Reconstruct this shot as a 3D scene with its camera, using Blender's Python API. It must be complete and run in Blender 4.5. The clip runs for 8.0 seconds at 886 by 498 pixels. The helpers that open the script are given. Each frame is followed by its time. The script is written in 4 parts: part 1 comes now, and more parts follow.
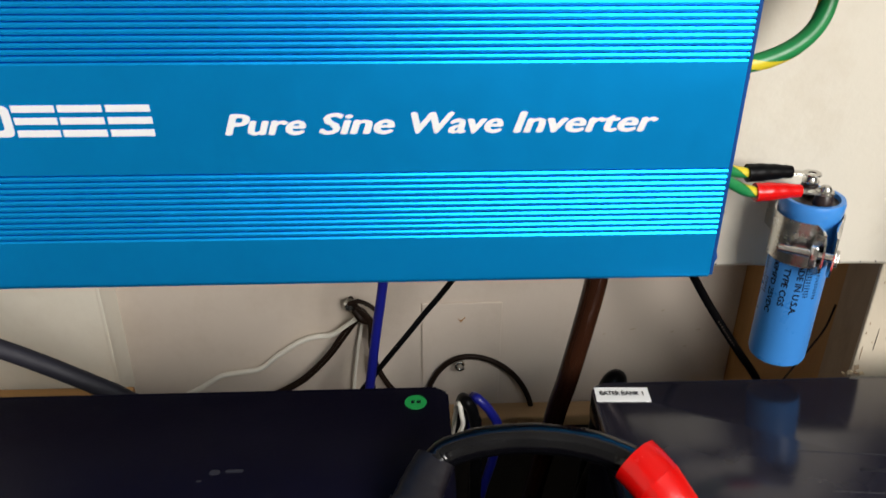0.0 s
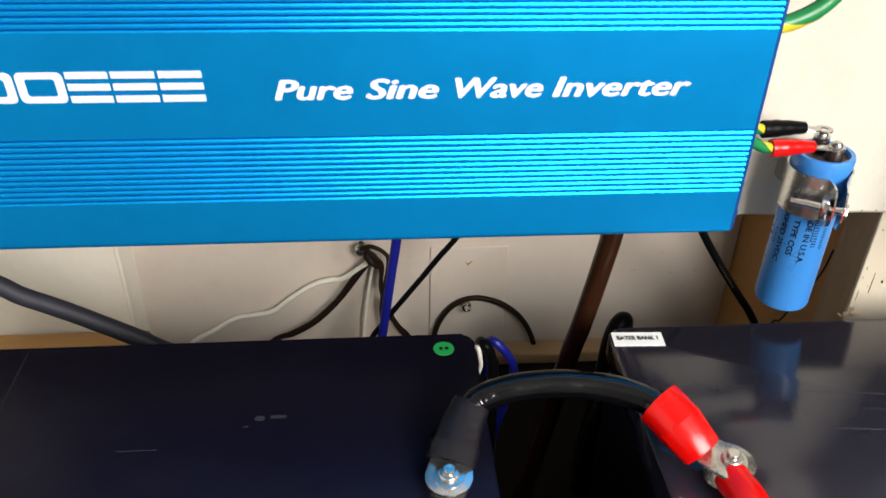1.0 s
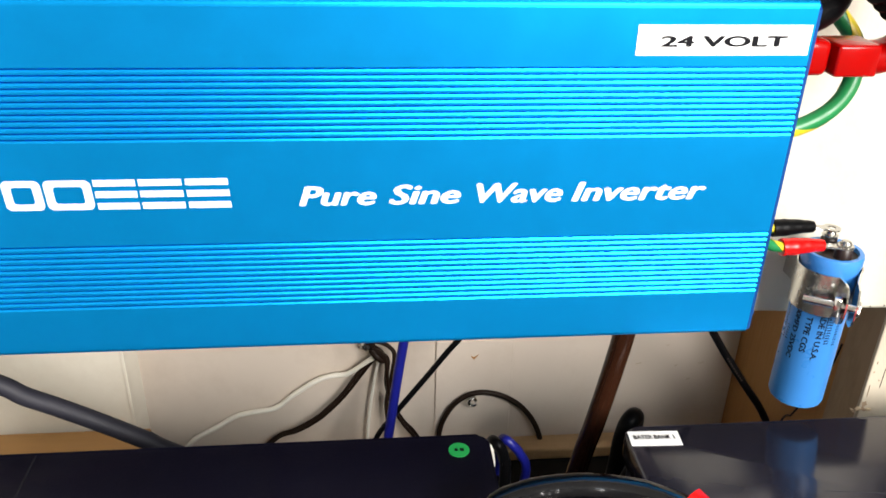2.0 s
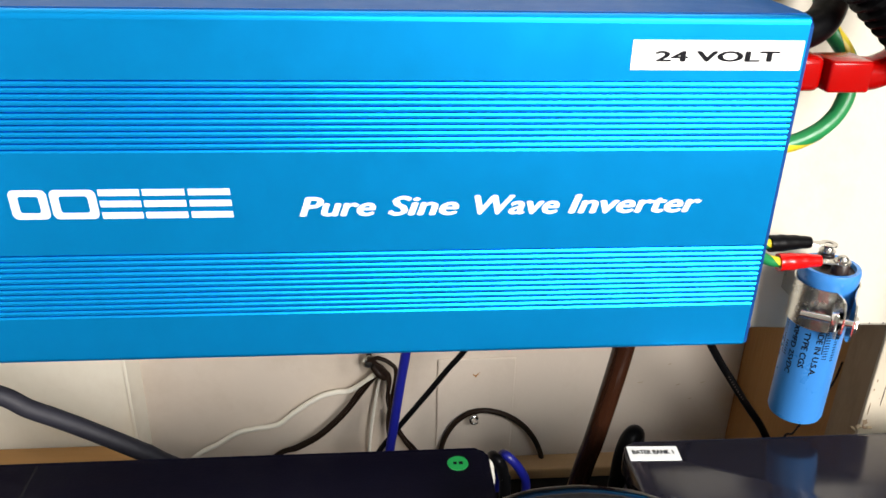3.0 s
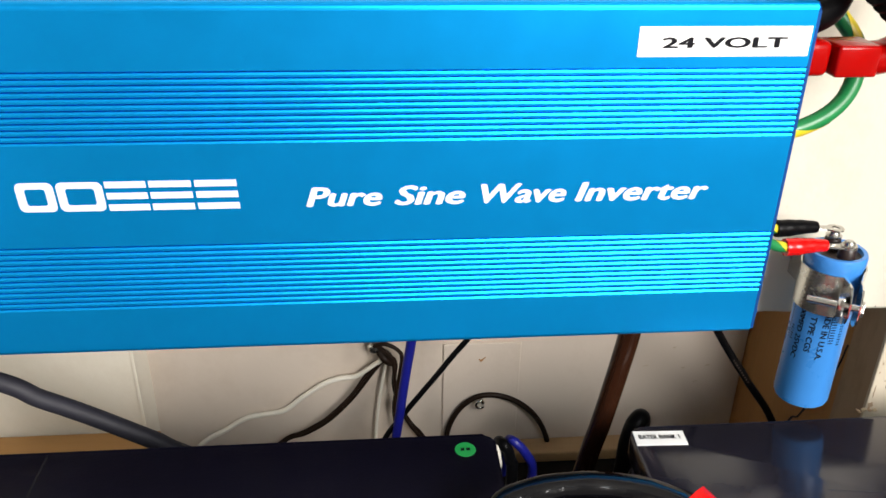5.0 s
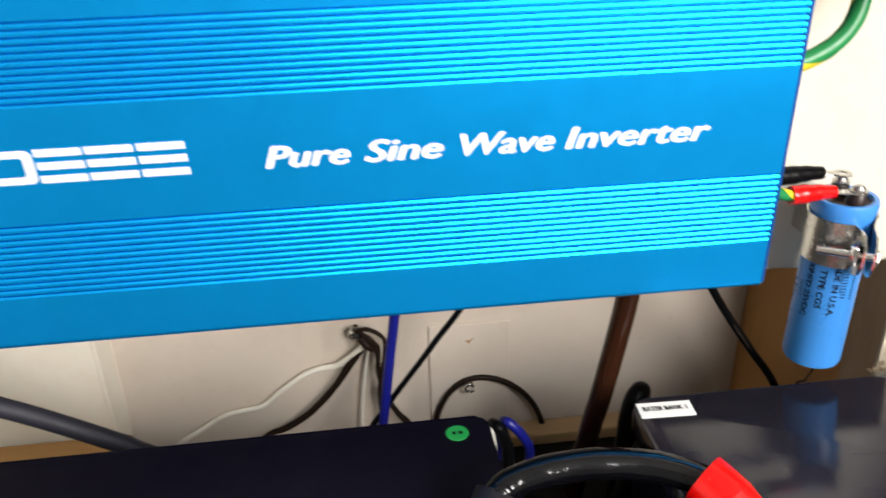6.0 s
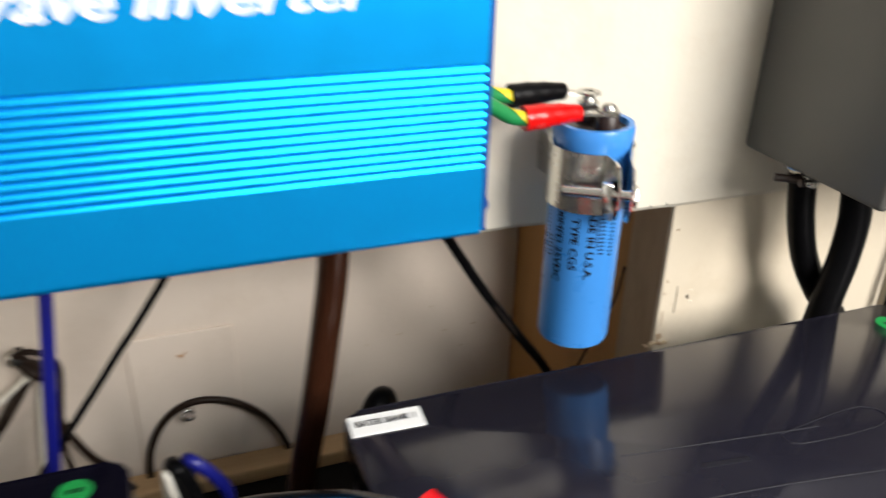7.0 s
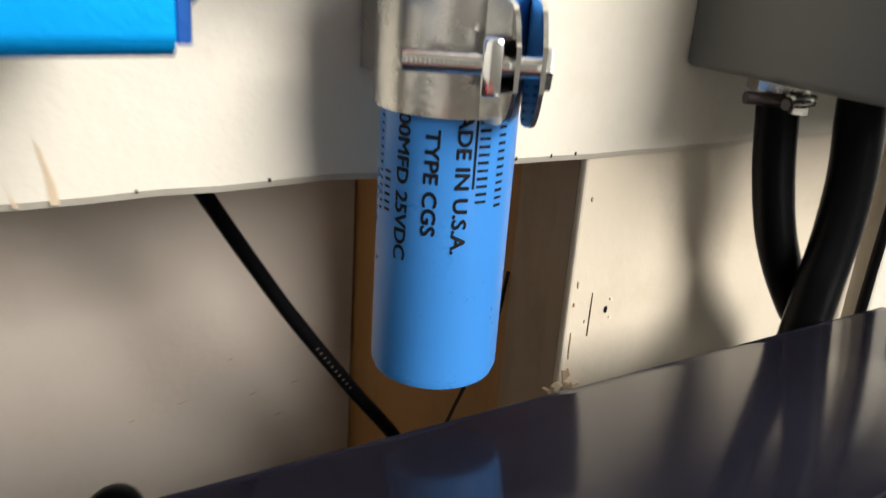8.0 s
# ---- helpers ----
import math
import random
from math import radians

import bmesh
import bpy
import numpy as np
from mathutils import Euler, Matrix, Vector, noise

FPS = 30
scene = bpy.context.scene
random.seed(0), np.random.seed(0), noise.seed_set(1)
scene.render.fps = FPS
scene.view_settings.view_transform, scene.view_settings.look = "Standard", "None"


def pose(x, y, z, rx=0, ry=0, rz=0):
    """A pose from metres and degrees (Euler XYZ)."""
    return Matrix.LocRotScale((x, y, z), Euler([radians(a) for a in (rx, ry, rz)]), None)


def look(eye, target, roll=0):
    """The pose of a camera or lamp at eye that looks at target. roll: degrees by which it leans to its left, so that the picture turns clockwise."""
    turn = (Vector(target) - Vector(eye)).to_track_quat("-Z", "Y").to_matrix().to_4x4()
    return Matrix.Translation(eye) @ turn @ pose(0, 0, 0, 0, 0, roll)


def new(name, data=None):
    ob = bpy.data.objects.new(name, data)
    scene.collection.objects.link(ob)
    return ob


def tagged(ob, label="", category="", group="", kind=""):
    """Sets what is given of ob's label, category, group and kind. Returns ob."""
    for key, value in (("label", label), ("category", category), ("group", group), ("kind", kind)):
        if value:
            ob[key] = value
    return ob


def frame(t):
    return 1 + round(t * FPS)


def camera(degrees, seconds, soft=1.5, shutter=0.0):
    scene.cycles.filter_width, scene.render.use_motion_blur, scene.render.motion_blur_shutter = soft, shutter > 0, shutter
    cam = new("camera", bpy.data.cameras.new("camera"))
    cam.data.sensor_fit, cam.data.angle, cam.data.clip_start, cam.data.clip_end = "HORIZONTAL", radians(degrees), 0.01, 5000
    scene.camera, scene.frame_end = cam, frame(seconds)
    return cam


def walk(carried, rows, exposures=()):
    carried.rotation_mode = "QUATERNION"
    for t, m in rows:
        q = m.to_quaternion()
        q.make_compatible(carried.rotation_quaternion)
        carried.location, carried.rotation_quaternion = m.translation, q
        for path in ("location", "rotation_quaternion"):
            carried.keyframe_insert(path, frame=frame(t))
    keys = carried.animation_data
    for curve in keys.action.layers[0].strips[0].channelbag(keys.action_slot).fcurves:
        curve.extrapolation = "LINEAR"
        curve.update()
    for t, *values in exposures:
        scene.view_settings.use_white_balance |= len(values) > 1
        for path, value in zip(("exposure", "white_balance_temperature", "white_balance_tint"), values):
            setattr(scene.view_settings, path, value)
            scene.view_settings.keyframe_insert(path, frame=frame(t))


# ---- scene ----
cam = camera(56.68, 8.0, shutter=0.5)
PATH = [
    (0, (-0.1634, -0.3767, 0.2248), (-0.1459, -0.0258, 0.0335), 0.44),
    (0.5, (-0.1859, -0.3840, 0.2256), (-0.1597, -0.0411, 0.0214), 0.84),
    (1, (-0.1989, -0.3838, 0.2474), (-0.1691, -0.0514, 0.0269), 1.32),
    (1.5, (-0.2056, -0.3835, 0.2570), (-0.1757, -0.0498, 0.0384), 1.26),
    (2, (-0.2157, -0.3790, 0.2560), (-0.1794, -0.0262, 0.0711), 1.41),
    (3.5, (-0.2109, -0.3909, 0.2512), (-0.1785, -0.0320, 0.0776), 1.50),
    (4, (-0.2123, -0.3906, 0.2547), (-0.1786, -0.0328, 0.0789), 1.63),
    (4.5, (-0.2145, -0.3896, 0.2568), (-0.1791, -0.0336, 0.0780), 1.66),
    (5.8, (-0.2130, -0.3641, 0.2348), (-0.1820, -0.0111, 0.0494), -1.54),
    (6, (-0.2111, -0.3542, 0.2219), (-0.1698, -0.0020, 0.0367), -1.30),
    (6.5, (-0.1764, -0.3200, 0.1866), (-0.0959, 0.0263, 0.0033), -0.38),
    (7, (-0.1118, -0.2541, 0.1320), (0.0154, 0.0800, -0.0475), 1.51),
    (7.2, (-0.0897, -0.2227, 0.1009), (0.0574, 0.1087, -0.0681), 2.42),
    (7.4, (-0.0641, -0.1920, 0.0811), (0.0935, 0.1350, -0.0869), 2.06),
    (7.6, (-0.0473, -0.1563, 0.0591), (0.1268, 0.1631, -0.1072), 3.61),
    (7.8, (-0.0352, -0.1390, 0.0355), (0.1479, 0.1822, -0.1171), 4.10),
    (8, (-0.0272, -0.1169, 0.0165), (0.1682, 0.2022, -0.1250), 4.02),
]
walk(cam, [(t, look(eye, target, roll)) for t, eye, target, roll in PATH],
     exposures=[(0, -0.66), (0.5, -0.42), (1, -0.2), (1.5, -0.04), (2, 0.12), (3.5, -0.06), (4, -0.08), (4.5, -0.2), (5.8, -0.04), (6.5, 0.0), (7, -0.12), (8, -0.18)])


# ---- world and light ----
world = bpy.data.worlds.new("world")
scene.world = world
world.use_nodes = True
world.node_tree.nodes["Background"].inputs[0].default_value = (0.75, 0.85, 1.0, 1)
world.node_tree.nodes["Background"].inputs[1].default_value = 0.07


def area_lamp(name, eye, target, sx, sy, watts, color):
    data = bpy.data.lights.new(name, "AREA")
    data.shape, data.size, data.size_y, data.energy, data.color = "RECTANGLE", sx, sy, watts, color
    ob = new(name, data)
    ob.matrix_world = look(eye, target)
    return ob


area_lamp("window_light", (0.92, -2.34, 1.18), (0, 0.05, -0.05), 1.30, 1.15, 163, (1.0, 0.953, 0.905))
# unseen fill lamp under the ceiling, added to brighten the recess
area_lamp("ceiling_fill", (0.9, -1.9, 1.86), (0.6, -1.2, 0), 1.5, 0.5, 24, (0.88, 0.95, 1.0))


# ---- materials ----
def material(name, color, rough=0.5, metal=0.0, vary=0.12, scale=40.0, bump=0.1, bump_scale=300.0,
             stain=None, stain_amount=0.0, stain_scale=9.0, coat=0.0, stretch=(1, 1, 1), rough_vary=0.1, spec=0.5):
    m = bpy.data.materials.new(name)
    m.use_nodes = True
    nt = m.node_tree
    b = nt.nodes["Principled BSDF"]
    co = nt.nodes.new("ShaderNodeTexCoord")
    mp = nt.nodes.new("ShaderNodeMapping")
    mp.inputs["Scale"].default_value = stretch
    nt.links.new(co.outputs["Object"], mp.inputs[0])

    def noise_node(s, detail=4.0, rough_n=0.55):
        n = nt.nodes.new("ShaderNodeTexNoise")
        n.inputs["Scale"].default_value = s
        n.inputs["Detail"].default_value = detail
        n.inputs["Roughness"].default_value = rough_n
        nt.links.new(mp.outputs[0], n.inputs["Vector"])
        return n

    n1 = noise_node(scale)
    mix = nt.nodes.new("ShaderNodeMix")
    mix.data_type = "RGBA"
    mix.inputs[6].default_value = tuple(c * (1 - vary) for c in color) + (1,)
    mix.inputs[7].default_value = tuple(min(1, c * (1 + vary)) for c in color) + (1,)
    nt.links.new(n1.outputs[0], mix.inputs[0])
    out = mix.outputs[2]
    if stain:
        n2 = noise_node(stain_scale, 7.0, 0.7)
        ramp = nt.nodes.new("ShaderNodeMapRange")
        ramp.inputs[1].default_value, ramp.inputs[2].default_value = 0.5, 0.75
        ramp.inputs[3].default_value, ramp.inputs[4].default_value = 0.0, stain_amount
        nt.links.new(n2.outputs[0], ramp.inputs[0])
        mix2 = nt.nodes.new("ShaderNodeMix")
        mix2.data_type = "RGBA"
        nt.links.new(ramp.outputs[0], mix2.inputs[0])
        nt.links.new(out, mix2.inputs[6])
        mix2.inputs[7].default_value = (*stain, 1)
        out = mix2.outputs[2]
    nt.links.new(out, b.inputs["Base Color"])
    n3 = noise_node(scale * 2.3)
    rr = nt.nodes.new("ShaderNodeMapRange")
    rr.inputs[3].default_value, rr.inputs[4].default_value = max(0.02, rough - rough_vary), min(1, rough + rough_vary)
    nt.links.new(n3.outputs[0], rr.inputs[0])
    nt.links.new(rr.outputs[0], b.inputs["Roughness"])
    b.inputs["Metallic"].default_value = metal
    b.inputs["Specular IOR Level"].default_value = spec
    b.inputs["Coat Weight"].default_value = coat
    if bump:
        n4 = noise_node(bump_scale, 3.0)
        bp = nt.nodes.new("ShaderNodeBump")
        bp.inputs["Strength"].default_value = bump
        bp.inputs["Distance"].default_value = 0.001
        nt.links.new(n4.outputs[0], bp.inputs["Height"])
        nt.links.new(bp.outputs[0], b.inputs["Normal"])
    return m


BLUE = material("blue_anodised", (0.0005, 0.372, 0.94), 0.365, 0.85, 0.05, 25, 0.04, 900, rough_vary=0.04)
# darker, duller copy of the blue: shade of the housing top put into colour
BLUE_TOP_SHADE = material("blue_top_shade", (0.002, 0.065, 0.24), 0.5, 0.0, 0.15, 30, 0.05, 500, (0.02, 0.10, 0.26), 0.4, 12, spec=0.12)
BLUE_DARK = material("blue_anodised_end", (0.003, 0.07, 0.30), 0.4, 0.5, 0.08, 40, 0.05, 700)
PRINT = material("white_print", (0.66, 0.69, 0.72), 0.55, 0, 0.03, 60, 0.03, 500)
PAPER = material("white_label", (0.85, 0.86, 0.86), 0.5, 0, 0.03, 30, 0.05, 300)
INK = material("black_ink", (0.008, 0.008, 0.011), 0.5, 0, 0.1, 80, 0.0, spec=0.12)
CREAM = material("cream_paint", (0.63, 0.59, 0.50), 0.55, 0, 0.05, 14, 0.25, 160, (0.42, 0.33, 0.22), 0.30, 11)
CREAM_WALL = material("cream_wall_paint", (0.67, 0.59, 0.505), 0.6, 0, 0.06, 10, 0.3, 120, (0.45, 0.36, 0.26), 0.35, 7)
# yellower panel cream, also darkened for the soft shade below the board
CREAM_PANEL_SHADED = material("cream_panel_shaded", (0.60, 0.53, 0.415), 0.6, 0, 0.07, 12, 0.3, 140, (0.42, 0.32, 0.20), 0.40, 14)
BRIGHT = material("bright_plated_steel", (0.80, 0.80, 0.78), 0.16, 1.0, 0.06, 60, 0.06, 300, rough_vary=0.05)
# pale cream; the trim's contrast with the shaded wall is put into this colour
CREAM_LIGHT = material("light_cream_lit", (0.77, 0.73, 0.63), 0.55, 0, 0.04, 14, 0.2, 160, (0.5, 0.42, 0.3), 0.25, 12)
ORANGE_WOOD = material("orange_timber", (0.42, 0.225, 0.075), 0.6, 0, 0.25, 30, 0.35, 200, (0.16, 0.07, 0.02), 0.6, 25, stretch=(0.12, 1, 1))
DRIP = material("brown_drip", (0.50, 0.40, 0.27), 0.6, 0, 0.2, 60, 0.1, 300)
DUSTY = material("dusty_timber", (0.40, 0.29, 0.19), 0.7, 0, 0.15, 18, 0.4, 200, (0.10, 0.06, 0.04), 0.5, 16, stretch=(1, 1, 0.3))
BROWN = material("bare_brown_board", (0.40, 0.20, 0.065), 0.65, 0, 0.2, 12, 0.4, 200, (0.12, 0.06, 0.03), 0.5, 14, stretch=(1, 1, 0.15))
# near-black: shade between the batteries is put into this colour
GAP_BLACK = material("near_black_gap_shade", (0.008, 0.007, 0.006), 0.8, 0, 0.2, 20, 0.2, 150, spec=0.12)
WOOD = material("raw_timber", (0.50, 0.33, 0.17), 0.6, 0, 0.2, 22, 0.35, 200, (0.25, 0.14, 0.06), 0.4, 18, stretch=(0.12, 1, 1))
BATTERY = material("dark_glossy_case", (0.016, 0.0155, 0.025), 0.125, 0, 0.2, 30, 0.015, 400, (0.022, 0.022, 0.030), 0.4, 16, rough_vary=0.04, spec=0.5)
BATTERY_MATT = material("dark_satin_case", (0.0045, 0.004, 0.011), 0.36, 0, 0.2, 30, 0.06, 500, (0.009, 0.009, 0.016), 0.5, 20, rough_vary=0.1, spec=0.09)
RUBBER = material("black_cable_sheath", (0.003, 0.003, 0.0035), 0.36, 0, 0.25, 60, 0.12, 350, spec=0.08)
SHINY_SLEEVE = material("shiny_black_sleeve", (0.0025, 0.0025, 0.0035), 0.11, 0, 0.25, 50, 0.55, 80, rough_vary=0.05, spec=0.45)
WORN_TAPE = material("worn_black_tape", (0.007, 0.0062, 0.009), 0.34, 0, 0.25, 70, 0.5, 90, (0.02, 0.018, 0.021), 0.4, 60, stretch=(1, 1, 0.4), spec=0.3)
GREY_SHEATH = material("grey_cable_sheath", (0.017, 0.017, 0.027), 0.62, 0, 0.15, 60, 0.08, 350)
RED = material("red_vinyl", (0.60, 0.0025, 0.002), 0.24, 0, 0.1, 40, 0.1, 180, spec=0.35)
# same red vinyl darkened: the inverter lead's shade is in the colour
RED_SHADED = material("shaded_red_vinyl", (0.34, 0.0015, 0.001), 0.2, 0, 0.12, 40, 0.1, 180, spec=0.2)
GREEN = material("green_earth_wire", (0.01, 0.20, 0.055), 0.38, 0, 0.1, 60, 0.05, 400)
YELLOW = material("yellow_stripe", (0.62, 0.50, 0.02), 0.4, 0, 0.1, 60, 0.0)
STEEL = material("zinc_plated_steel", (0.54, 0.53, 0.50), 0.25, 0.95, 0.12, 60, 0.12, 260, (0.34, 0.32, 0.28), 0.4, 40)
CAP_BLUE = material("pale_blue_sleeve", (0.045, 0.235, 0.64), 0.30, 0, 0.05, 40, 0.05, 240)
BAKELITE = material("dark_phenolic", (0.020, 0.010, 0.008), 0.4, 0, 0.2, 60, 0.1, 300)
GREY_BOX = material("grey_enamel", (0.092, 0.092, 0.086), 0.42, 0.1, 0.05, 16, 0.08, 500)
COPPER = material("brown_copper", (0.034, 0.012, 0.006), 0.20, 0.25, 0.4, 30, 0.15, 160, (0.012, 0.006, 0.005), 0.9, 22, stretch=(1, 1, 0.25))
BLUE_WIRE = material("blue_wire", (0.007, 0.010, 0.20), 0.4, 0, 0.1, 60, 0.05, 300)
WHITE_WIRE = material("white_wire", (0.80, 0.77, 0.68), 0.5, 0, 0.1, 60, 0.05, 300)
BROWN_WIRE = material("dark_brown_wire", (0.016, 0.009, 0.006), 0.45, 0, 0.2, 60, 0.05, 300, spec=0.15)
DOT_GREEN = material("green_sticker", (0.012, 0.34, 0.075), 0.4, 0, 0.05, 60, 0.02)
ROOM = material("off_white_plaster", (0.78, 0.77, 0.73), 0.8, 0, 0.04, 4, 0.1, 60)
FLOOR = material("grey_concrete", (0.24, 0.23, 0.215), 0.75, 0, 0.15, 6, 0.2, 80)
ROOM_GREY = material("grey_plaster", (0.34, 0.34, 0.33), 0.8, 0, 0.06, 4, 0.1, 60)
FAINT = material("faint_moulding", (0.015, 0.015, 0.021), 0.4, 0, 0.3, 200, 0.2, 500, spec=0.15)
PALE_PRINT = material("pale_cable_print", (0.10, 0.075, 0.06), 0.5, 0, 0.4, 300, 0.0)
SCUFF = material("pale_scuff", (0.028, 0.028, 0.036), 0.5, 0, 0.3, 200, 0.2, 500, spec=0.12)


# ---- building helpers ----
BASE = {}


def link(name, bm, mat, smooth=False, base=(0, 0, 0)):
    me = bpy.data.meshes.new(name)
    bmesh.ops.translate(bm, verts=bm.verts, vec=-Vector(base))
    bmesh.ops.recalc_face_normals(bm, faces=bm.faces)
    bm.to_mesh(me)
    bm.free()
    me.materials.append(mat)
    if smooth:
        me.polygons.foreach_set("use_smooth", [True] * len(me.polygons))
        me.set_sharp_from_angle(angle=radians(38))
    return new(name, me)


def thing(name, base, label, category, group=""):
    ob = new(name)
    ob.empty_display_size = 0.02
    ob.location = base
    BASE[ob] = Vector(base)
    return tagged(ob, label, category, group)


def part(name, bm, mat, parent, label="", smooth=False):
    ob = link(name, bm, mat, smooth, BASE[parent])
    ob.parent = parent
    BASE[ob] = BASE[parent]
    return tagged(ob, label)


def solo(name, bm, mat, label, category, group="", smooth=True):
    return tagged(link(name, bm, mat, smooth), label, category, group)


def structure(name, bm, mat, label, category="structure"):
    return tagged(link(name, bm, mat), label, category, kind="structure")


def box(x0, x1, y0, y1, z0, z1, bevel=0.0, segs=2, bm=None):
    bm = bm or bmesh.new()
    m = Matrix.Translation(((x0 + x1) / 2, (y0 + y1) / 2, (z0 + z1) / 2)) @ Matrix.Diagonal((x1 - x0, y1 - y0, z1 - z0, 1))
    vs = bmesh.ops.create_cube(bm, size=1, matrix=m)["verts"]
    if bevel:
        es = list({e for v in vs for e in v.link_edges})
        bmesh.ops.bevel(bm, geom=es, offset=bevel, segments=segs, profile=0.5, affect="EDGES")
    return bm


def prism(outline, h0, h1, axis="z", bevel=0.0):
    """A closed outline of (a, b) pairs carried from h0 to h1 along an axis."""
    bm = bmesh.new()

    def place(a, b, h):
        return {"z": (a, b, h), "y": (a, h, b), "x": (h, a, b)}[axis]
    lo = [bm.verts.new(place(a, b, h0)) for a, b in outline]
    hi = [bm.verts.new(place(a, b, h1)) for a, b in outline]
    n = len(outline)
    for i in range(n):
        bm.faces.new((lo[i], lo[(i + 1) % n], hi[(i + 1) % n], hi[i]))
    f0, f1 = bm.faces.new(lo[::-1]), bm.faces.new(hi)
    if bevel:
        bmesh.ops.bevel(bm, geom=list(set(f0.edges) | set(f1.edges)), offset=bevel, segments=2, profile=0.5, affect="EDGES")
    return bm


def rounded(x0, x1, y0, y1, r, n=5):
    pts = []
    for cx, cy, a0 in ((x1 - r, y1 - r, 0), (x0 + r, y1 - r, 90), (x0 + r, y0 + r, 180), (x1 - r, y0 + r, 270)):
        for i in range(n + 1):
            a = radians(a0 + 90 * i / n)
            pts.append((cx + r * math.cos(a), cy + r * math.sin(a)))
    return pts


def lathe(profile, axis_at, n=40, bm=None):
    """A profile of (radius, z) turned round an upright axis."""
    bm = bm or bmesh.new()
    rings = []
    for r, z in profile:
        if r < 1e-6:
            rings.append([bm.verts.new((axis_at[0], axis_at[1], z))])
        else:
            rings.append([bm.verts.new((axis_at[0] + r * math.cos(math.tau * k / n), axis_at[1] + r * math.sin(math.tau * k / n), z)) for k in range(n)])
    for a, b in zip(rings, rings[1:]):
        for k in range(n):
            q = [a[k % len(a)], a[(k + 1) % len(a)], b[(k + 1) % len(b)], b[k % len(b)]]
            q = [v for i, v in enumerate(q) if v not in q[:i]]
            if len(q) > 2:
                bm.faces.new(q)
    return bm


def smooth_path(points, per=8):
    p = [Vector(q) for q in points]
    p = [2 * p[0] - p[1], *p, 2 * p[-1] - p[-2]]
    out = []
    for i in range(1, len(p) - 2):
        for k in range(per):
            t = k / per
            a, b, c, d = p[i - 1:i + 3]
            out.append(0.5 * (2 * b + (c - a) * t + (2 * a - 5 * b + 4 * c - d) * t * t + (3 * b - a - 3 * c + d) * t ** 3))
    return out + [p[-2]]


def tube(points, radius, n=14, per=8, bm=None, twist_out=None):
    """A round cable along a smooth path; radius is a number or a function of 0 to 1."""
    bm = bm or bmesh.new()
    path = smooth_path(points, per)
    up = None
    rings = []
    for i, c in enumerate(path):
        d = (path[min(i + 1, len(path) - 1)] - path[max(i - 1, 0)]).normalized()
        if up is None:
            up = d.orthogonal().normalized()
        up = (up - d * up.dot(d)).normalized()
        side = d.cross(up)
        r = radius(i / (len(path) - 1)) if callable(radius) else radius
        rings.append([bm.verts.new(c + r * (math.cos(math.tau * k / n) * up + math.sin(math.tau * k / n) * side)) for k in range(n)])
        if twist_out is not None:
            twist_out.append((c, up.copy(), side.copy(), r))
    for a, b in zip(rings, rings[1:]):
        for k in range(n):
            bm.faces.new((a[k], a[(k + 1) % n], b[(k + 1) % n], b[k]))
    bm.faces.new(rings[0][::-1])
    bm.faces.new(rings[-1])
    return bm


def rod(a, b, r, n=16, bm=None):
    return tube([a, b], r, n, 1, bm)


def text_bm(body, width, height, shear=0.0, bold=0.0, depth=0.00025):
    """Flat lettering in the plane u, v, scaled to a width and height; bold lays shifted layers on one another."""
    cu = bpy.data.curves.new("lettering", "FONT")
    cu.body, cu.size, cu.shear, cu.extrude = body, 1.0, shear, 0.0
    cu.resolution_u = 3
    ob = new("lettering", cu)
    me = bpy.data.meshes.new_from_object(ob.evaluated_get(bpy.context.evaluated_depsgraph_get()))
    bpy.data.objects.remove(ob)
    bpy.data.curves.remove(cu)
    bm = bmesh.new()
    for k, (du, dv) in enumerate(((0, 0), (1, 0), (-1, 0), (0, 0.6), (0, -0.6)) if bold else ((0, 0),)):
        n = len(bm.verts)
        bm.from_mesh(me)
        bm.verts.ensure_lookup_table()
        for v in bm.verts[n:]:
            v.co += Vector((du * bold, dv * bold, k * 0.15))
    bpy.data.meshes.remove(me)
    us, vs = [v.co.x for v in bm.verts], [v.co.y for v in bm.verts]
    for v in bm.verts:
        v.co = ((v.co.x - min(us)) / (max(us) - min(us)) * width, (v.co.y - min(vs)) / (max(vs) - min(vs)) * height, depth * (1 + 0.3 * v.co.z))
    return bm


def remap(bm, f):
    for v in bm.verts:
        v.co = f(v.co)
    return bm


def spread(path_info, turns, n, lift, width):
    """A stripe wound along a cable whose rings are given."""
    bm = bmesh.new()
    rows = []
    for i, (c, up, side, r) in enumerate(path_info):
        a0 = turns * math.tau * i / (len(path_info) - 1)
        rows.append([bm.verts.new(c + (r + lift) * (math.cos(a0 + width * k / n) * up + math.sin(a0 + width * k / n) * side)) for k in range(n + 1)])
    for a, b in zip(rows, rows[1:]):
        for k in range(n):
            bm.faces.new((a[k], a[k + 1], b[k + 1], b[k]))
    return bm


# ---- the setting ----
BOARD_Y, BOARD_Z, WALL_Y, SHELF_Z = 0.103, -0.0545, 0.305, -0.345
TOP_Z = -0.109

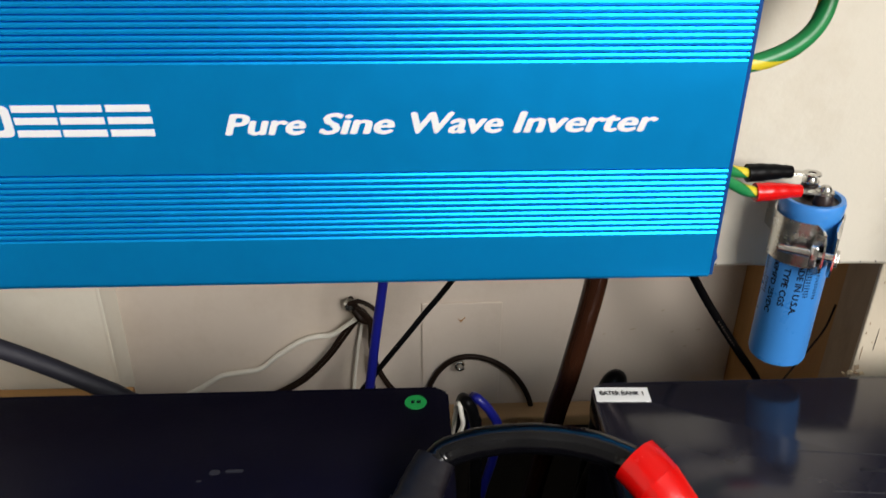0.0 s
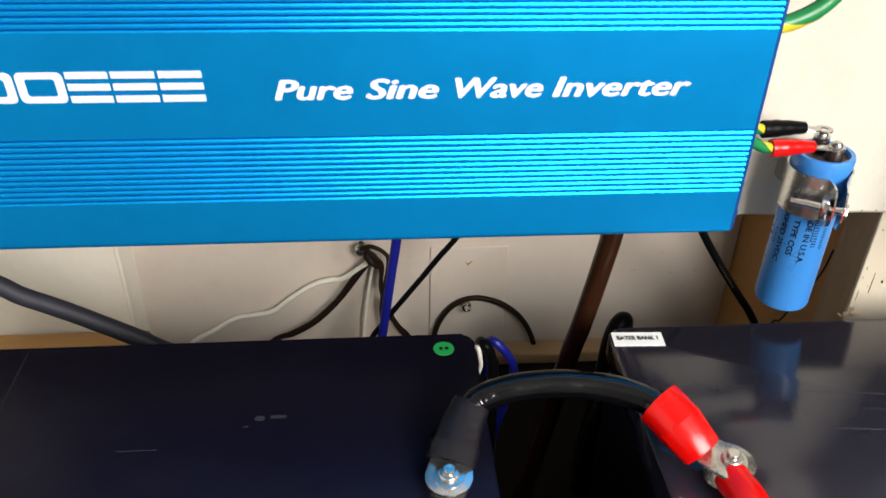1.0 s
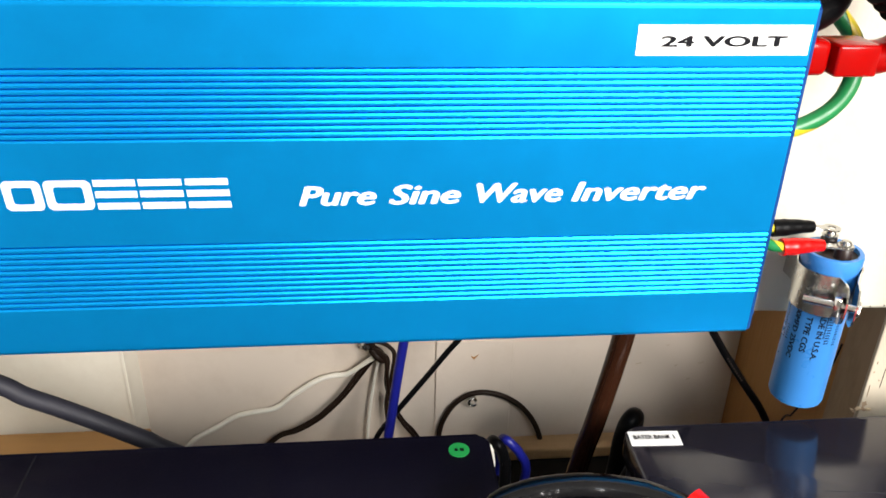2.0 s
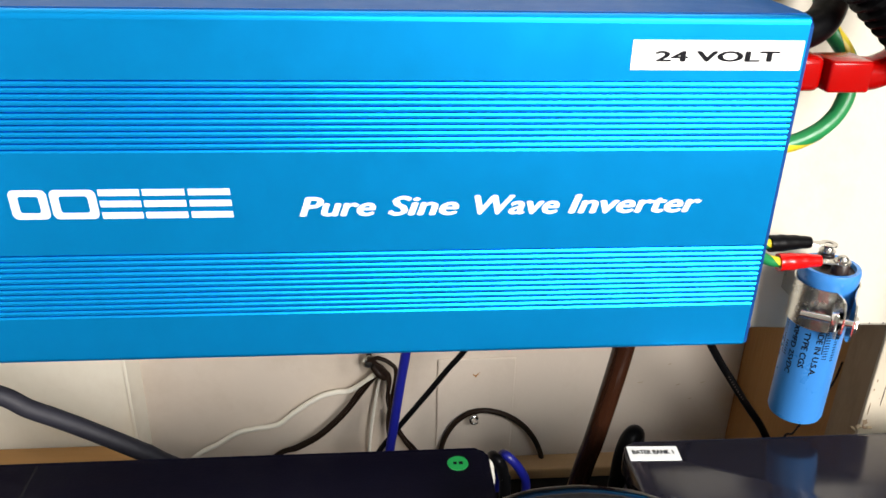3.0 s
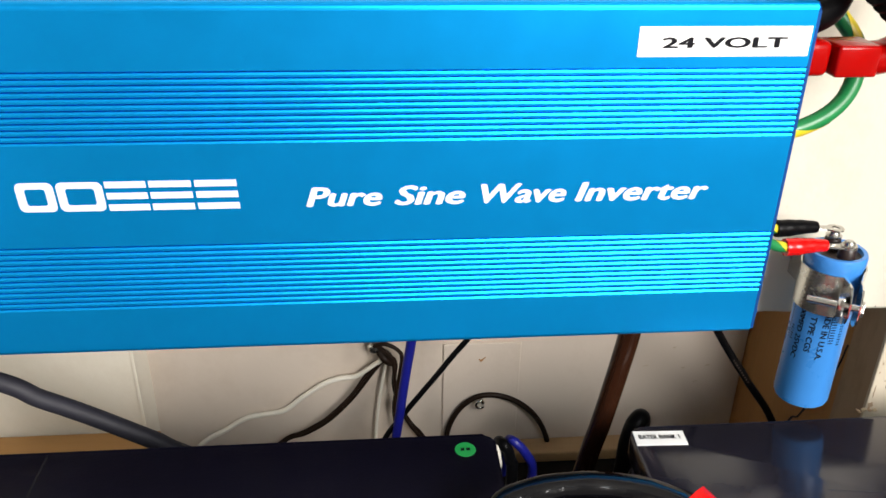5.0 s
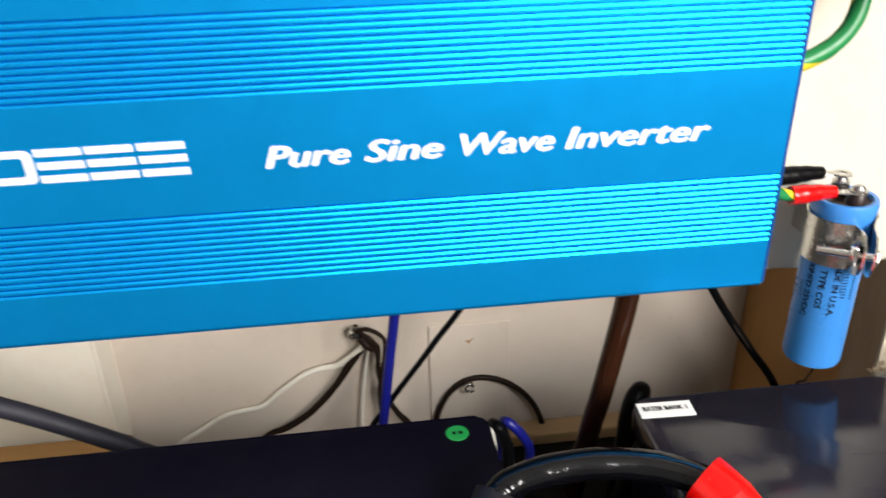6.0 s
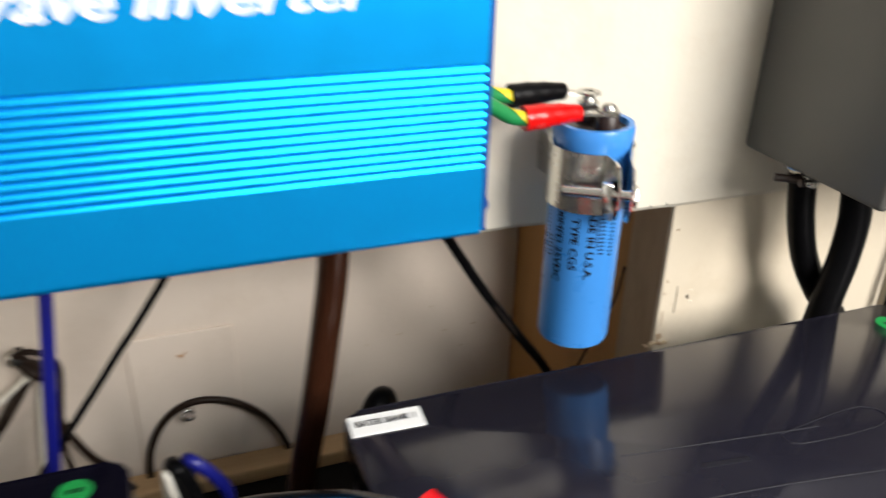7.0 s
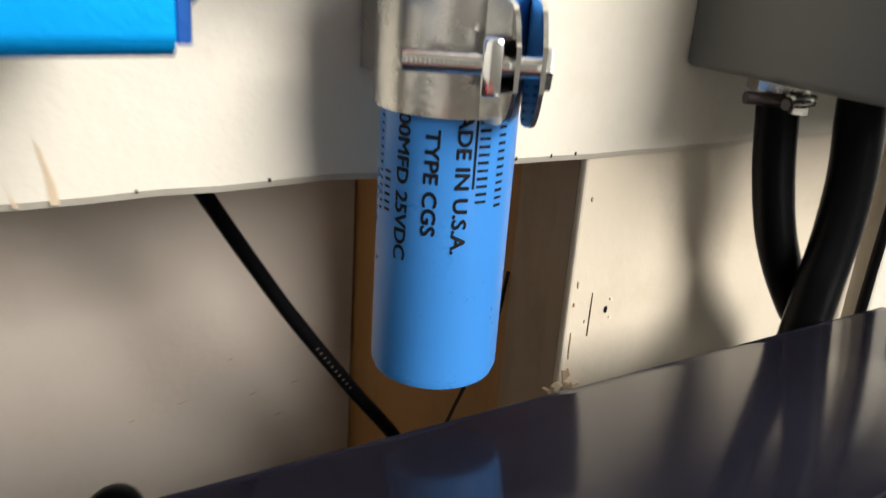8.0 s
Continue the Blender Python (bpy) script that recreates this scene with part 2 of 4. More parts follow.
structure("wall_north", box(-1.8, 0.168, WALL_Y, WALL_Y + 0.06, -1.1, 1.9), CREAM_WALL, "cream painted wall at the back of the recess", "wall")
structure("trim", prism([(-0.80, 0.283), (-0.4475, 0.283), (-0.4415, WALL_Y), (-0.80, WALL_Y)], SHELF_Z, 0.05), CREAM_LIGHT, "raised cream painted panel with a sloping edge", "panel")
structure("trim_ridge", box(-0.4498, -0.4458, 0.2800, 0.2842, SHELF_Z, 0.05, 0.0010), CREAM_LIGHT, "thin raised bead of cream paint along the panel edge", "trim")
structure("wall_panel_east", box(0.168, 0.352, BOARD_Y + 0.003, 0.110, SHELF_Z, 0.02, 0.0012), CREAM_PANEL_SHADED, "cream painted upright panel with nail holes and cracks", "panel")
structure("wall_post_east", box(0.1685, 0.352, 0.1102, 0.1455, SHELF_Z, 0.02), DUSTY, "dusty unpainted side of an upright post", "post")
structure("wall_side_east", box(0.1695, 0.20, 0.146, 0.34, SHELF_Z, 0.02), BROWN, "bare brown board closing the recess", "panel")
structure("wall_panel_far", box(0.357, 2.6, BOARD_Y + 0.012, 0.145, SHELF_Z, 1.9), CREAM, "cream painted wall beyond a dark joint", "wall")
structure("trim_east", box(0.362, 0.380, BOARD_Y - 0.004, BOARD_Y + 0.0115, SHELF_Z, BOARD_Z - 0.003, 0.002), CREAM, "narrow cream upright strip", "trim")
structure("shelf_wood", box(-1.0, 0.75, -0.45, WALL_Y - 0.002, SHELF_Z - 0.03, SHELF_Z, 0.002), GAP_BLACK, "shelf under the batteries, near-black with the shade of the gap painted in", "shelf")
# unseen board, added only to block light from the gap between the batteries
structure("gap_light_block", box(-1.0, 0.75, -0.165, -0.140, SHELF_Z + 0.0005, -0.120, 0.003), GAP_BLACK, "unseen board added before the batteries to keep light out of the gap", "board")
structure("beam_north", box(-0.39, 0.167, 0.279, WALL_Y - 0.0015, SHELF_Z, -0.331, 0.0025), WOOD, "bare timber beam along the foot of the wall", "beam")
structure("floor", box(-1.8, 2.6, -2.4, 0.40, -1.16, -1.10), FLOOR, "grey concrete floor", "floor")
structure("ceiling", box(-1.8, 2.6, -2.4, 0.40, 1.90, 1.96), ROOM_GREY, "grey ceiling", "ceiling")
south = box(-1.8, 0.22, -2.46, -2.40, -1.10, 1.90)
for x0, x1, z0, z1 in ((0.22, 1.62, -1.10, 0.55), (0.22, 1.62, 1.81, 1.90), (1.62, 2.6, -1.10, 1.90)):
    box(x0, x1, -2.46, -2.40, z0, z1, 0, 2, south)
structure("wall_south", south, ROOM_GREY, "grey plaster wall with one wide window", "wall")
window = tagged(new("window_1"), "wide white framed window in the plaster wall", "window", kind="structure")
BASE[window] = Vector((0, 0, 0))
for x0, x1, z0, z1 in ((0.22, 1.62, 0.55, 0.59), (0.22, 1.62, 1.77, 1.81), (0.22, 0.26, 0.59, 1.77), (1.58, 1.62, 0.59, 1.77)):
    part("window_frame", box(x0, x1, -2.455, -2.405, z0, z1, 0.003), PAPER, window)
structure("wall_west", box(-1.86, -1.8, -2.4, 0.40, -1.10, 1.90), ROOM, "off-white plaster wall", "wall")
structure("wall_east", box(2.6, 2.66, -2.4, 0.40, -1.10, 1.90), ROOM, "off-white plaster wall", "wall")


def mounting_board():
    rng = random.Random(4)
    bm = bmesh.new()
    n = 120
    x0, x1 = -1.0, 1.0
    rows = []
    for i in range(n + 1):
        x = x0 + (x1 - x0) * i / n
        j = (rng.random() - 0.5) * 0.0012
        rows.append([bm.verts.new(p) for p in ((x, BOARD_Y, 1.89), (x, BOARD_Y, BOARD_Z + 0.0025 + j), (x, BOARD_Y + 0.002, BOARD_Z + j), (x, BOARD_Y + 0.022, BOARD_Z), (x, BOARD_Y + 0.022, 1.89))])
    for a, b in zip(rows, rows[1:]):
        for k in range(5):
            bm.faces.new((a[k], b[k], b[(k + 1) % 5], a[(k + 1) % 5]))
    bm.faces.new(rows[0])
    bm.faces.new(rows[-1][::-1])
    structure("board_north", bm, CREAM, "cream painted board carrying the equipment", "board")


mounting_board()

# timber strip at the foot of the wall, and a thin cover plate
solo("timber_strip", box(-0.66, -0.432, 0.20, 0.2790, SHELF_Z, -0.280, 0.002), ORANGE_WOOD, "bare timber strip lying along the wall", "timber", smooth=False)
plate = thing("cover_plate", (-0.115, WALL_Y, -0.31), "cream painted square cover plate on the wall", "cover plate")
part("plate", box(-0.1500, -0.0705, WALL_Y - 0.003, WALL_Y - 0.0005, -0.330, -0.2060, 0.0012), CREAM_WALL, plate)
part("chip", prism([(-0.1145, -0.2238), (-0.1114, -0.2282), (-0.1068, -0.2222), (-0.1112, -0.2256)], WALL_Y - 0.0038, WALL_Y - 0.0028, "y"), BROWN, plate, "small chip in the paint")

# cracks and nail holes in the upright panel
marks = thing("nail_marks", (0.185, BOARD_Y, -0.12), "small dark nail hole and cracks in cream paint", "mark")
YP = BOARD_Y + 0.0028
part("nail_hole", prism([(0.1870, -0.1176), (0.1879, -0.1172), (0.1882, -0.1190), (0.1878, -0.1202), (0.1871, -0.1198), (0.1868, -0.1186)], YP - 0.0004, YP + 0.0006, "y"), INK, marks)
part("crack", prism([(0.1795, -0.110), (0.17965, -0.118), (0.1796, -0.1290), (0.17935, -0.1290), (0.17935, -0.118)], YP - 0.0003, YP + 0.0006, "y"), BROWN_WIRE, marks)
for x, z, w, h in ((0.1712, -0.1040, 0.0005, 0.003), (0.1704, -0.1130, 0.0008, 0.002), (0.1710, -0.1260, 0.0004, 0.012), (0.1716, -0.1420, 0.0008, 0.002), (0.1725, -0.0700, 0.0006, 0.002), (0.1770, -0.1215, 0.0004, 0.0015)):
    part("chip", prism([(x, z), (x + w, z - 0.2 * h), (x + 0.8 * w, z - h), (x - 0.2 * w, z - 0.7 * h)], YP - 0.0003, YP + 0.0006, "y"), DUSTY, marks)
for x, z in ((0.1890, -0.1140), (0.1895, -0.1222)):
    part("paint_flake", prism([(x, z), (x + 0.0009, z + 0.0003), (x + 0.0013, z - 0.0006), (x + 0.0002, z - 0.0007)], YP - 0.0005, YP + 0.0006, "y"), CREAM_LIGHT, marks, "raised pale flake")
part("chip", prism([(0.1690, -0.1425), (0.1722, -0.1432), (0.1735, -0.1455), (0.1700, -0.148)], YP - 0.0003, YP + 0.0006, "y"), DUSTY, marks)


flakes = thing("paint_flakes", (0.163, 0.110, -0.150), "curled cream paint flakes and splinters at the panel foot", "debris")
for x, z, w, h, turn in ((0.1640, -0.1500, 0.0050, 0.0016, 20), (0.1690, -0.1490, 0.0036, 0.0014, -15), (0.1600, -0.1485, 0.0040, 0.0010, -35), (0.1735, -0.1500, 0.0040, 0.0012, 5)):
    ca, sa = math.cos(radians(turn)), math.sin(radians(turn))
    bm = prism([(x + ca * u - sa * v, z + sa * u + ca * v) for u, v in ((0, 0), (0.6 * w, -0.4 * h), (w, 0.3 * h), (0.7 * w, h), (0.2 * w, 0.8 * h))], 0.1035, 0.1062, "y")
    part("flake", bm, DRIP if turn > 0 else DUSTY, flakes)


# stains and chips in the cream paint of the board
stain = thing("paint_stain", (-0.01, BOARD_Y, -0.05), "narrow brown drip stains and chips on cream paint", "stain")
YB = BOARD_Y
part("drip", prism([(-0.0124, -0.036), (-0.0112, -0.0385), (-0.0085, -0.048), (-0.0078, -0.0535), (-0.0100, -0.0535), (-0.0106, -0.046)], YB - 0.0002, YB + 0.0004, "y"), DRIP, stain)
part("drip", prism([(-0.0198, -0.046), (-0.0190, -0.050), (-0.0172, -0.0535), (-0.0186, -0.0535)], YB - 0.0002, YB + 0.0004, "y"), DRIP, stain)
for x, w in ((0.0105, 0.0006), (0.047, 0.0008), (0.1185, 0.0005), (0.1335, 0.0007), (0.1485, 0.0005), (0.1590, 0.0008)):
    part("chip", prism([(x, -0.0514), (x + w, -0.0510), (x + w * 1.3, -0.0522), (x + w * 0.4, -0.0525)], YB - 0.0002, YB + 0.0004, "y"), BROWN_WIRE, stain)
wall_chips = thing("wall_chips", (0.07, WALL_Y, -0.22), "small dull scratches on the cream wall", "scratch")
for x, z, w in ((0.0898, -0.2211, 0.003), (0.0598, -0.2429, 0.006), (0.1177, -0.2652, 0.004), (0.1019, -0.2471, 0.004), (0.0332, -0.2482, 0.003), (0.1277, -0.2450, 0.005)):
    part("scratch", prism([(x, z), (x + w, z + 0.0012), (x + w * 1.1, z + 0.0007), (x + w * 0.3, z - 0.0004)], WALL_Y - 0.0003, WALL_Y + 0.0003, "y"), DRIP, wall_chips)


# ---- the inverter ----
def inverter():
    length, depth, high = 0.44, 0.083, 0.185
    inv = thing("inverter", (-length / 2, depth, 0), "bright blue ribbed aluminium power inverter mounted on the board", "inverter")
    # outline in (y, z): ribbed front, rounded long edges
    front = []

    def band(z0, z1, count):
        pitch = (z1 - z0) / count
        pts = []
        for k in range(count):
            a = z0 + k * pitch
            pts += [(0.0, a), (0.0, a + 0.34 * pitch), (0.00050, a + 0.67 * pitch), (0.0030, a + 0.72 * pitch), (0.0030, a + 0.96 * pitch)]
        return pts + [(0.0, z1)]
    for k in range(7):
        a = radians(90 * k / 6)
        front.append((0.0030 - 0.0030 * math.sin(a), 0.0015 - 0.0030 * math.cos(a)))
    front += band(0.0252, 0.0635, 12)
    front += band(0.1168, 0.1536, 12)
    r = 0.0038
    for k in range(7):
        a = radians(90 * k / 6)
        front.append((r - r * math.cos(a), high - r + r * math.sin(a)))
    front += [(depth, high), (depth, -0.0015)]
    part("housing", prism(front, -length, -0.0004, "x"), BLUE, inv)
    # thin sheet added over the housing top to carry its painted shade
    part("top_shade", box(-length + 0.0005, -0.0009, 0.0048, depth - 0.0005, high + 0.0001, high + 0.0006, 0.0002), BLUE_TOP_SHADE, inv, "thin added sheet with the shade of the housing top painted in")
    edge = [(0.0012, 0.0003), (0.0012, high - 0.005), (0.005, high - 0.001), (depth - 0.001, high - 0.001), (depth - 0.001, 0.0003)]
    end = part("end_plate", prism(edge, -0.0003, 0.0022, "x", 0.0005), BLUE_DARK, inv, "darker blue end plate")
    for y, z in ((0.006, 0.036), (0.006, 0.108), (0.006, 0.172), (0.076, 0.036), (0.076, 0.172)):
        bm = lathe([(0, 0.0022), (0.0016, 0.0019), (0.0024, 0.0010), (0.0026, 0.0004)], (0, 0), 14)
        part("screw", remap(bm, lambda c, y=y, z=z: Vector((c.z + 0.0018, y + c.x, z + c.y))), STEEL, end, "bright screw head", True)
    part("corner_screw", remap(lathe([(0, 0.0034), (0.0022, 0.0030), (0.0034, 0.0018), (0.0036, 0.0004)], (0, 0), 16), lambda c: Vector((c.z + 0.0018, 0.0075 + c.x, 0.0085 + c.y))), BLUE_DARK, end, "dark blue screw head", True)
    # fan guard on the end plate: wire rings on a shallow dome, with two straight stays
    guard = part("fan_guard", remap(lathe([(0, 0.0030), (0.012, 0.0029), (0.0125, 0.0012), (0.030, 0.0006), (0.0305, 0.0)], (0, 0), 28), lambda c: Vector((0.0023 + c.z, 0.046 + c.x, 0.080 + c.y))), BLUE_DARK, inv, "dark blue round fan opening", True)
    for rad, out in ((0.0140, 0.0086), (0.0190, 0.0080), (0.0240, 0.0068), (0.0290, 0.0048), (0.0330, 0.0024)):
        ring = [(0.0023 + out, 0.046 + rad * math.cos(math.tau * k / 28), 0.080 + rad * math.sin(math.tau * k / 28)) for k in range(29)]
        part("ring", tube(ring, 0.0008, 6, 1), STEEL, guard, "bright wire ring", True)
    for dy, dz in ((0.707, 0.707), (0.707, -0.707)):
        part("stay", tube([(0.0023 + x, 0.046 + q * dy, 0.080 + q * dz) for q, x in ((-0.034, 0.0014), (-0.024, 0.0060), (0, 0.0078), (0.024, 0.0060), (0.034, 0.0014))], 0.0009, 6, 3), STEEL, guard, "wire stay", True)
    # lettering
    face = lambda x, z: (lambda c: Vector((x + c.x, -0.0001 - c.z, z + c.y)))
    for word, x, w, z, h in (("Pure", -0.2496, 0.0388, 0.0834, 0.0108), ("Sine", -0.2048, 0.0366, 0.0834, 0.0110),
                             ("Wave", -0.1606, 0.0449, 0.0834, 0.0110), ("Inverter", -0.1111, 0.0714, 0.0834, 0.0110)):
        part("lettering", remap(text_bm(word, w, h, 0.24, 0.037), face(x, z)), PRINT, inv, "white slanted print")
    # maker's mark as plain shapes: two rounded frames and three stacks of bars
    for x, w in ((-0.3892, 0.0182), (-0.3698, 0.0222)):
        outer, inner = rounded(x, x + w, 0.0836, 0.0992, 0.0030), rounded(x + 0.0042, x + w - 0.0042, 0.0870, 0.0958, 0.0014)
        bm = bmesh.new()
        a = [bm.verts.new((u - (v - 0.084) * 0.05, -0.0003, v)) for u, v in outer]
        b = [bm.verts.new((u - (v - 0.084) * 0.05, -0.0003, v)) for u, v in inner]
        for k in range(len(a)):
            bm.faces.new((a[k], a[(k + 1) % len(a)], b[(k + 1) % len(a)], b[k]))
        part("logo_frame", bm, PRINT, inv, "white printed frame")
    for x, w in ((-0.3464, 0.0198), (-0.3252, 0.0205), (-0.3030, 0.0205)):
        bm = bmesh.new()
        for z in (0.0836, 0.0898, 0.0958):
            box(x, x + w, -0.00035, -0.0001, z, z + 0.0034, 0, 2, bm)
        part("logo_bar", remap(bm, lambda c: Vector((c.x + (c.z - 0.084) * -0.05, c.y, c.z))), PRINT, inv, "white printed bars")
    label = part("label", box(-0.0872, -0.0017, -0.0004, -0.0001, 0.1590, 0.1735), PAPER, inv, "white paper label")
    part("lettering", remap(text_bm("24 VOLT", 0.0625, 0.0052, 0, 0.034), lambda c: Vector((-0.0757 + c.x, -0.00045 - c.z, 0.1632 + c.y))), INK, label, "black capitals")
    # feet that hold it off the board
    for x in (-0.40, -0.06):
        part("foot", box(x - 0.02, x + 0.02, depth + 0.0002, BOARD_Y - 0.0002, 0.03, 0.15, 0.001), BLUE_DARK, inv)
    return inv


inverter()


# ---- batteries ----
def battery(name, x0, x1, label, case):
    y0, y1 = -0.125, 0.0485
    bat = thing(name, ((x0 + x1) / 2, (y0 + y1) / 2, SHELF_Z), label, "battery", "batteries on the shelf")
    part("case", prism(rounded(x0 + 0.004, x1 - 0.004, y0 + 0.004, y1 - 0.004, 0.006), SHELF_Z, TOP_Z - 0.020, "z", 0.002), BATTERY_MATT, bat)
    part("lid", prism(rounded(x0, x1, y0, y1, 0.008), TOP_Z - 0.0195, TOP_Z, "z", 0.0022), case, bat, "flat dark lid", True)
    return bat


def moulded_line(bat, pts, w=0.00026):
    bm = tube([(x, y, TOP_Z + 0.0001) for x, y in pts], w, 6, 2)
    part("moulded_line", bm, FAINT, bat, "thin pale moulded line")


def terminal(bat, x, y):
    post = part("terminal", lathe([(0, TOP_Z + 0.008), (0.0085, TOP_Z + 0.008), (0.0092, TOP_Z + 0.007), (0.0105, TOP_Z)], (x, y), 24), STEEL, bat, "short lead terminal", True)
    return post


bat_a = battery("battery", -0.472, -0.1385, "dark navy satin battery on the shelf under the inverter", BATTERY_MATT)
bat_b = battery("battery", -0.0455, 0.288, "glossy black battery on the shelf with a white label", BATTERY)
terminal(bat_a, -0.166, -0.084)
terminal(bat_b, -0.0125, -0.084)
part("seam", box(-0.4305, -0.4290, -0.12, 0.045, TOP_Z - 0.0003, TOP_Z + 0.00006), INK, bat_a, "fine dark seam")
for x, y, w, h in ((-0.277, -0.026, 0.006, 0.004), (-0.268, -0.0245, 0.010, 0.0025), (-0.352, -0.046, 0.022, 0.0006), (-0.283, -0.031, 0.003, 0.0012)):
    part("scuff", prism(rounded(x, x + w, y, y + h, min(w, h) * 0.45, 3), TOP_Z, TOP_Z + 0.00015), SCUFF, bat_a, "faint pale scuff")
# green stickers
for bat, x, y in ((bat_a, -0.1595, 0.0335), (bat_b, 0.268, 0.030)):
    st = part("sticker", lathe([(0, TOP_Z + 0.0004), (0.0068, TOP_Z + 0.0004), (0.0070, TOP_Z)], (x, y), 32), DOT_GREEN, bat, "round green sticker")
    for dx, w in ((-0.0030, 0.0022), (0.0006, 0.0026)):
        part("mark", box(x + dx, x + dx + w, y - 0.0013, y + 0.0012, TOP_Z + 0.0004, TOP_Z + 0.0006), INK, st)
# white label with its lettering
lab = part("label", prism([(-0.0445, 0.0297), (-0.0100, 0.0283), (-0.0092, 0.0423), (-0.0437, 0.0437)], TOP_Z, TOP_Z + 0.0005), PAPER, bat_b, "white paper label")
part("lettering", remap(text_bm("BATER BANK 1", 0.0280, 0.0042, 0, 0.03), lambda c: Vector((-0.0412 + c.x, 0.0352 + c.y - 0.04 * c.x, TOP_Z + 0.0006 + c.z))), INK, lab, "black capitals")
# moulded shapes on the glossy lid
moulded_line(bat_b, [(0.064, -0.0192), (0.113, -0.025), (0.163, -0.0307)])
moulded_line(bat_b, [(0.1409, -0.0297), (0.165, -0.0265), (0.1923, -0.0249), (0.2000, -0.0330), (0.190, -0.0395), (0.155, -0.0390), (0.1417, -0.0362), (0.1409, -0.0297)])
moulded_line(bat_b, [(0.070, -0.052), (0.12, -0.057), (0.17, -0.064)])
part("embossing", prism([(0.0935, -0.0375), (0.1171, -0.0398), (0.1171, -0.0372), (0.0935, -0.0348)], TOP_Z, TOP_Z + 0.0003), FAINT, bat_b, "faint embossed bar")


# ---- the link cable between the batteries ----
def link_cable():
    link_c = thing("battery_cable", (-0.09, -0.06, TOP_Z + 0.008), "thick black battery cable with a red boot joining the two batteries", "cable")
    path = [(-0.1560, -0.0560, -0.0920), (-0.1485, -0.0440, -0.0855), (-0.1365, -0.0405, -0.0805), (-0.117, -0.0395, -0.0768), (-0.094, -0.0412, -0.0750), (-0.069, -0.0465, -0.0755), (-0.049, -0.0563, -0.0775), (-0.040, -0.066, -0.0802)]
    part("sheath", tube(path, lambda q: 0.0083 + 0.00022 * math.sin(150 * q) * max(0.0, 1 - 3.5 * q) + 0.00012 * math.sin(37 * q), 20, 22), SHINY_SLEEVE, link_c, "", True)
    squash = lambda c: Vector((c.x, c.y, -0.0985 + 0.5 * (c.y + 0.0715) + 0.72 * (c.z + 0.0985 - 0.5 * (c.y + 0.0715))))
    part("sleeve", remap(tube([(-0.1625, -0.0700, -0.0985), (-0.1575, -0.0570, -0.0925), (-0.1495, -0.0430, -0.0850)], lambda q: 0.0138 - 0.0030 * q + 0.0002 * math.sin(30 * q), 20), squash), WORN_TAPE, link_c, "wrapped black tape sleeve", True)
    part("tape_band", remap(tube([(-0.1640, -0.0735, -0.0995), (-0.1608, -0.0645, -0.0955)], 0.0142, 20), squash), WORN_TAPE, link_c, "band of black tape", True)
    part("boot", tube([(-0.0465, -0.0580, -0.0758), (-0.0420, -0.0640, -0.0780), (-0.0370, -0.0710, -0.0812)], 0.0138, 26), RED, link_c, "red vinyl boot", True)
    tip = tube([(-0.0385, -0.0690, -0.0803), (-0.0330, -0.0765, -0.0850), (-0.0275, -0.0825, -0.0900)], lambda q: 0.0144 - 0.0022 * q, 8)
    bmesh.ops.bevel(tip, geom=list(tip.edges), offset=0.0008, segments=1, affect="EDGES", clamp_overlap=True)
    part("boot_tip", tip, RED, link_c, "squared end of the red boot", True)
    for x, y, turn in ((-0.166, -0.084, 78), (-0.0125, -0.0885, 146)):
        z = TOP_Z + 0.0082 if turn < 100 else TOP_Z + 0.0152
        d = Vector((math.cos(radians(turn)), math.sin(radians(turn)), 0))
        sd = Vector((-d.y, d.x, 0))
        c = Vector((x, y, z))
        shape = [(0.0132 * math.cos(radians(a)), 0.0132 * math.sin(radians(a))) for a in range(70, 291, 20)] + [(0.019, -0.0100), (0.019, 0.0100)]
        bm = prism(shape, 0.0, 0.0024, "z", 0.0005)
        remap(bm, lambda q: c + d * q.x + sd * q.y + Vector((0, 0, q.z + max(0.0, q.x - 0.010) * 0.25)))
        lug = part("lug", bm, STEEL, link_c, "flattened tinned ring lug", True)
        part("bolt", lathe([(0, z + 0.0088), (0.0030, z + 0.0088), (0.0034, z + 0.0082), (0.0034, z + 0.0060), (0.0052, z + 0.0058), (0.0058, z + 0.0052), (0.0058, z + 0.0036), (0.0085, z + 0.0034), (0.0087, z + 0.0023)], (x, y), 24), STEEL, lug, "bright bolt, nut and washer", True)
    part("spacer", lathe([(0.0049, TOP_Z + 0.015), (0.0070, TOP_Z + 0.015), (0.0072, TOP_Z + 0.0082), (0.0049, TOP_Z + 0.0082)], (-0.0125, -0.0885), 24), STEEL, link_c, "stacked washers", True)


link_cable()
# a second, red cable leaving the same terminal towards the room
red = thing("red_cable", (-0.01, -0.11, TOP_Z + 0.01), "red battery cable leaving the terminal under the lug", "cable")
part("sheath", tube([(-0.0125, -0.0865, -0.0985), (-0.0120, -0.098, -0.0985), (-0.0085, -0.115, -0.0985), (-0.002, -0.150, -0.1065), (0.002, -0.180, -0.112), (0.004, -0.205, -0.150), (0.004, -0.210, -0.318)], lambda q: 0.0098 if q > 0.1 else 0.0066, 18), RED, red, "", True)


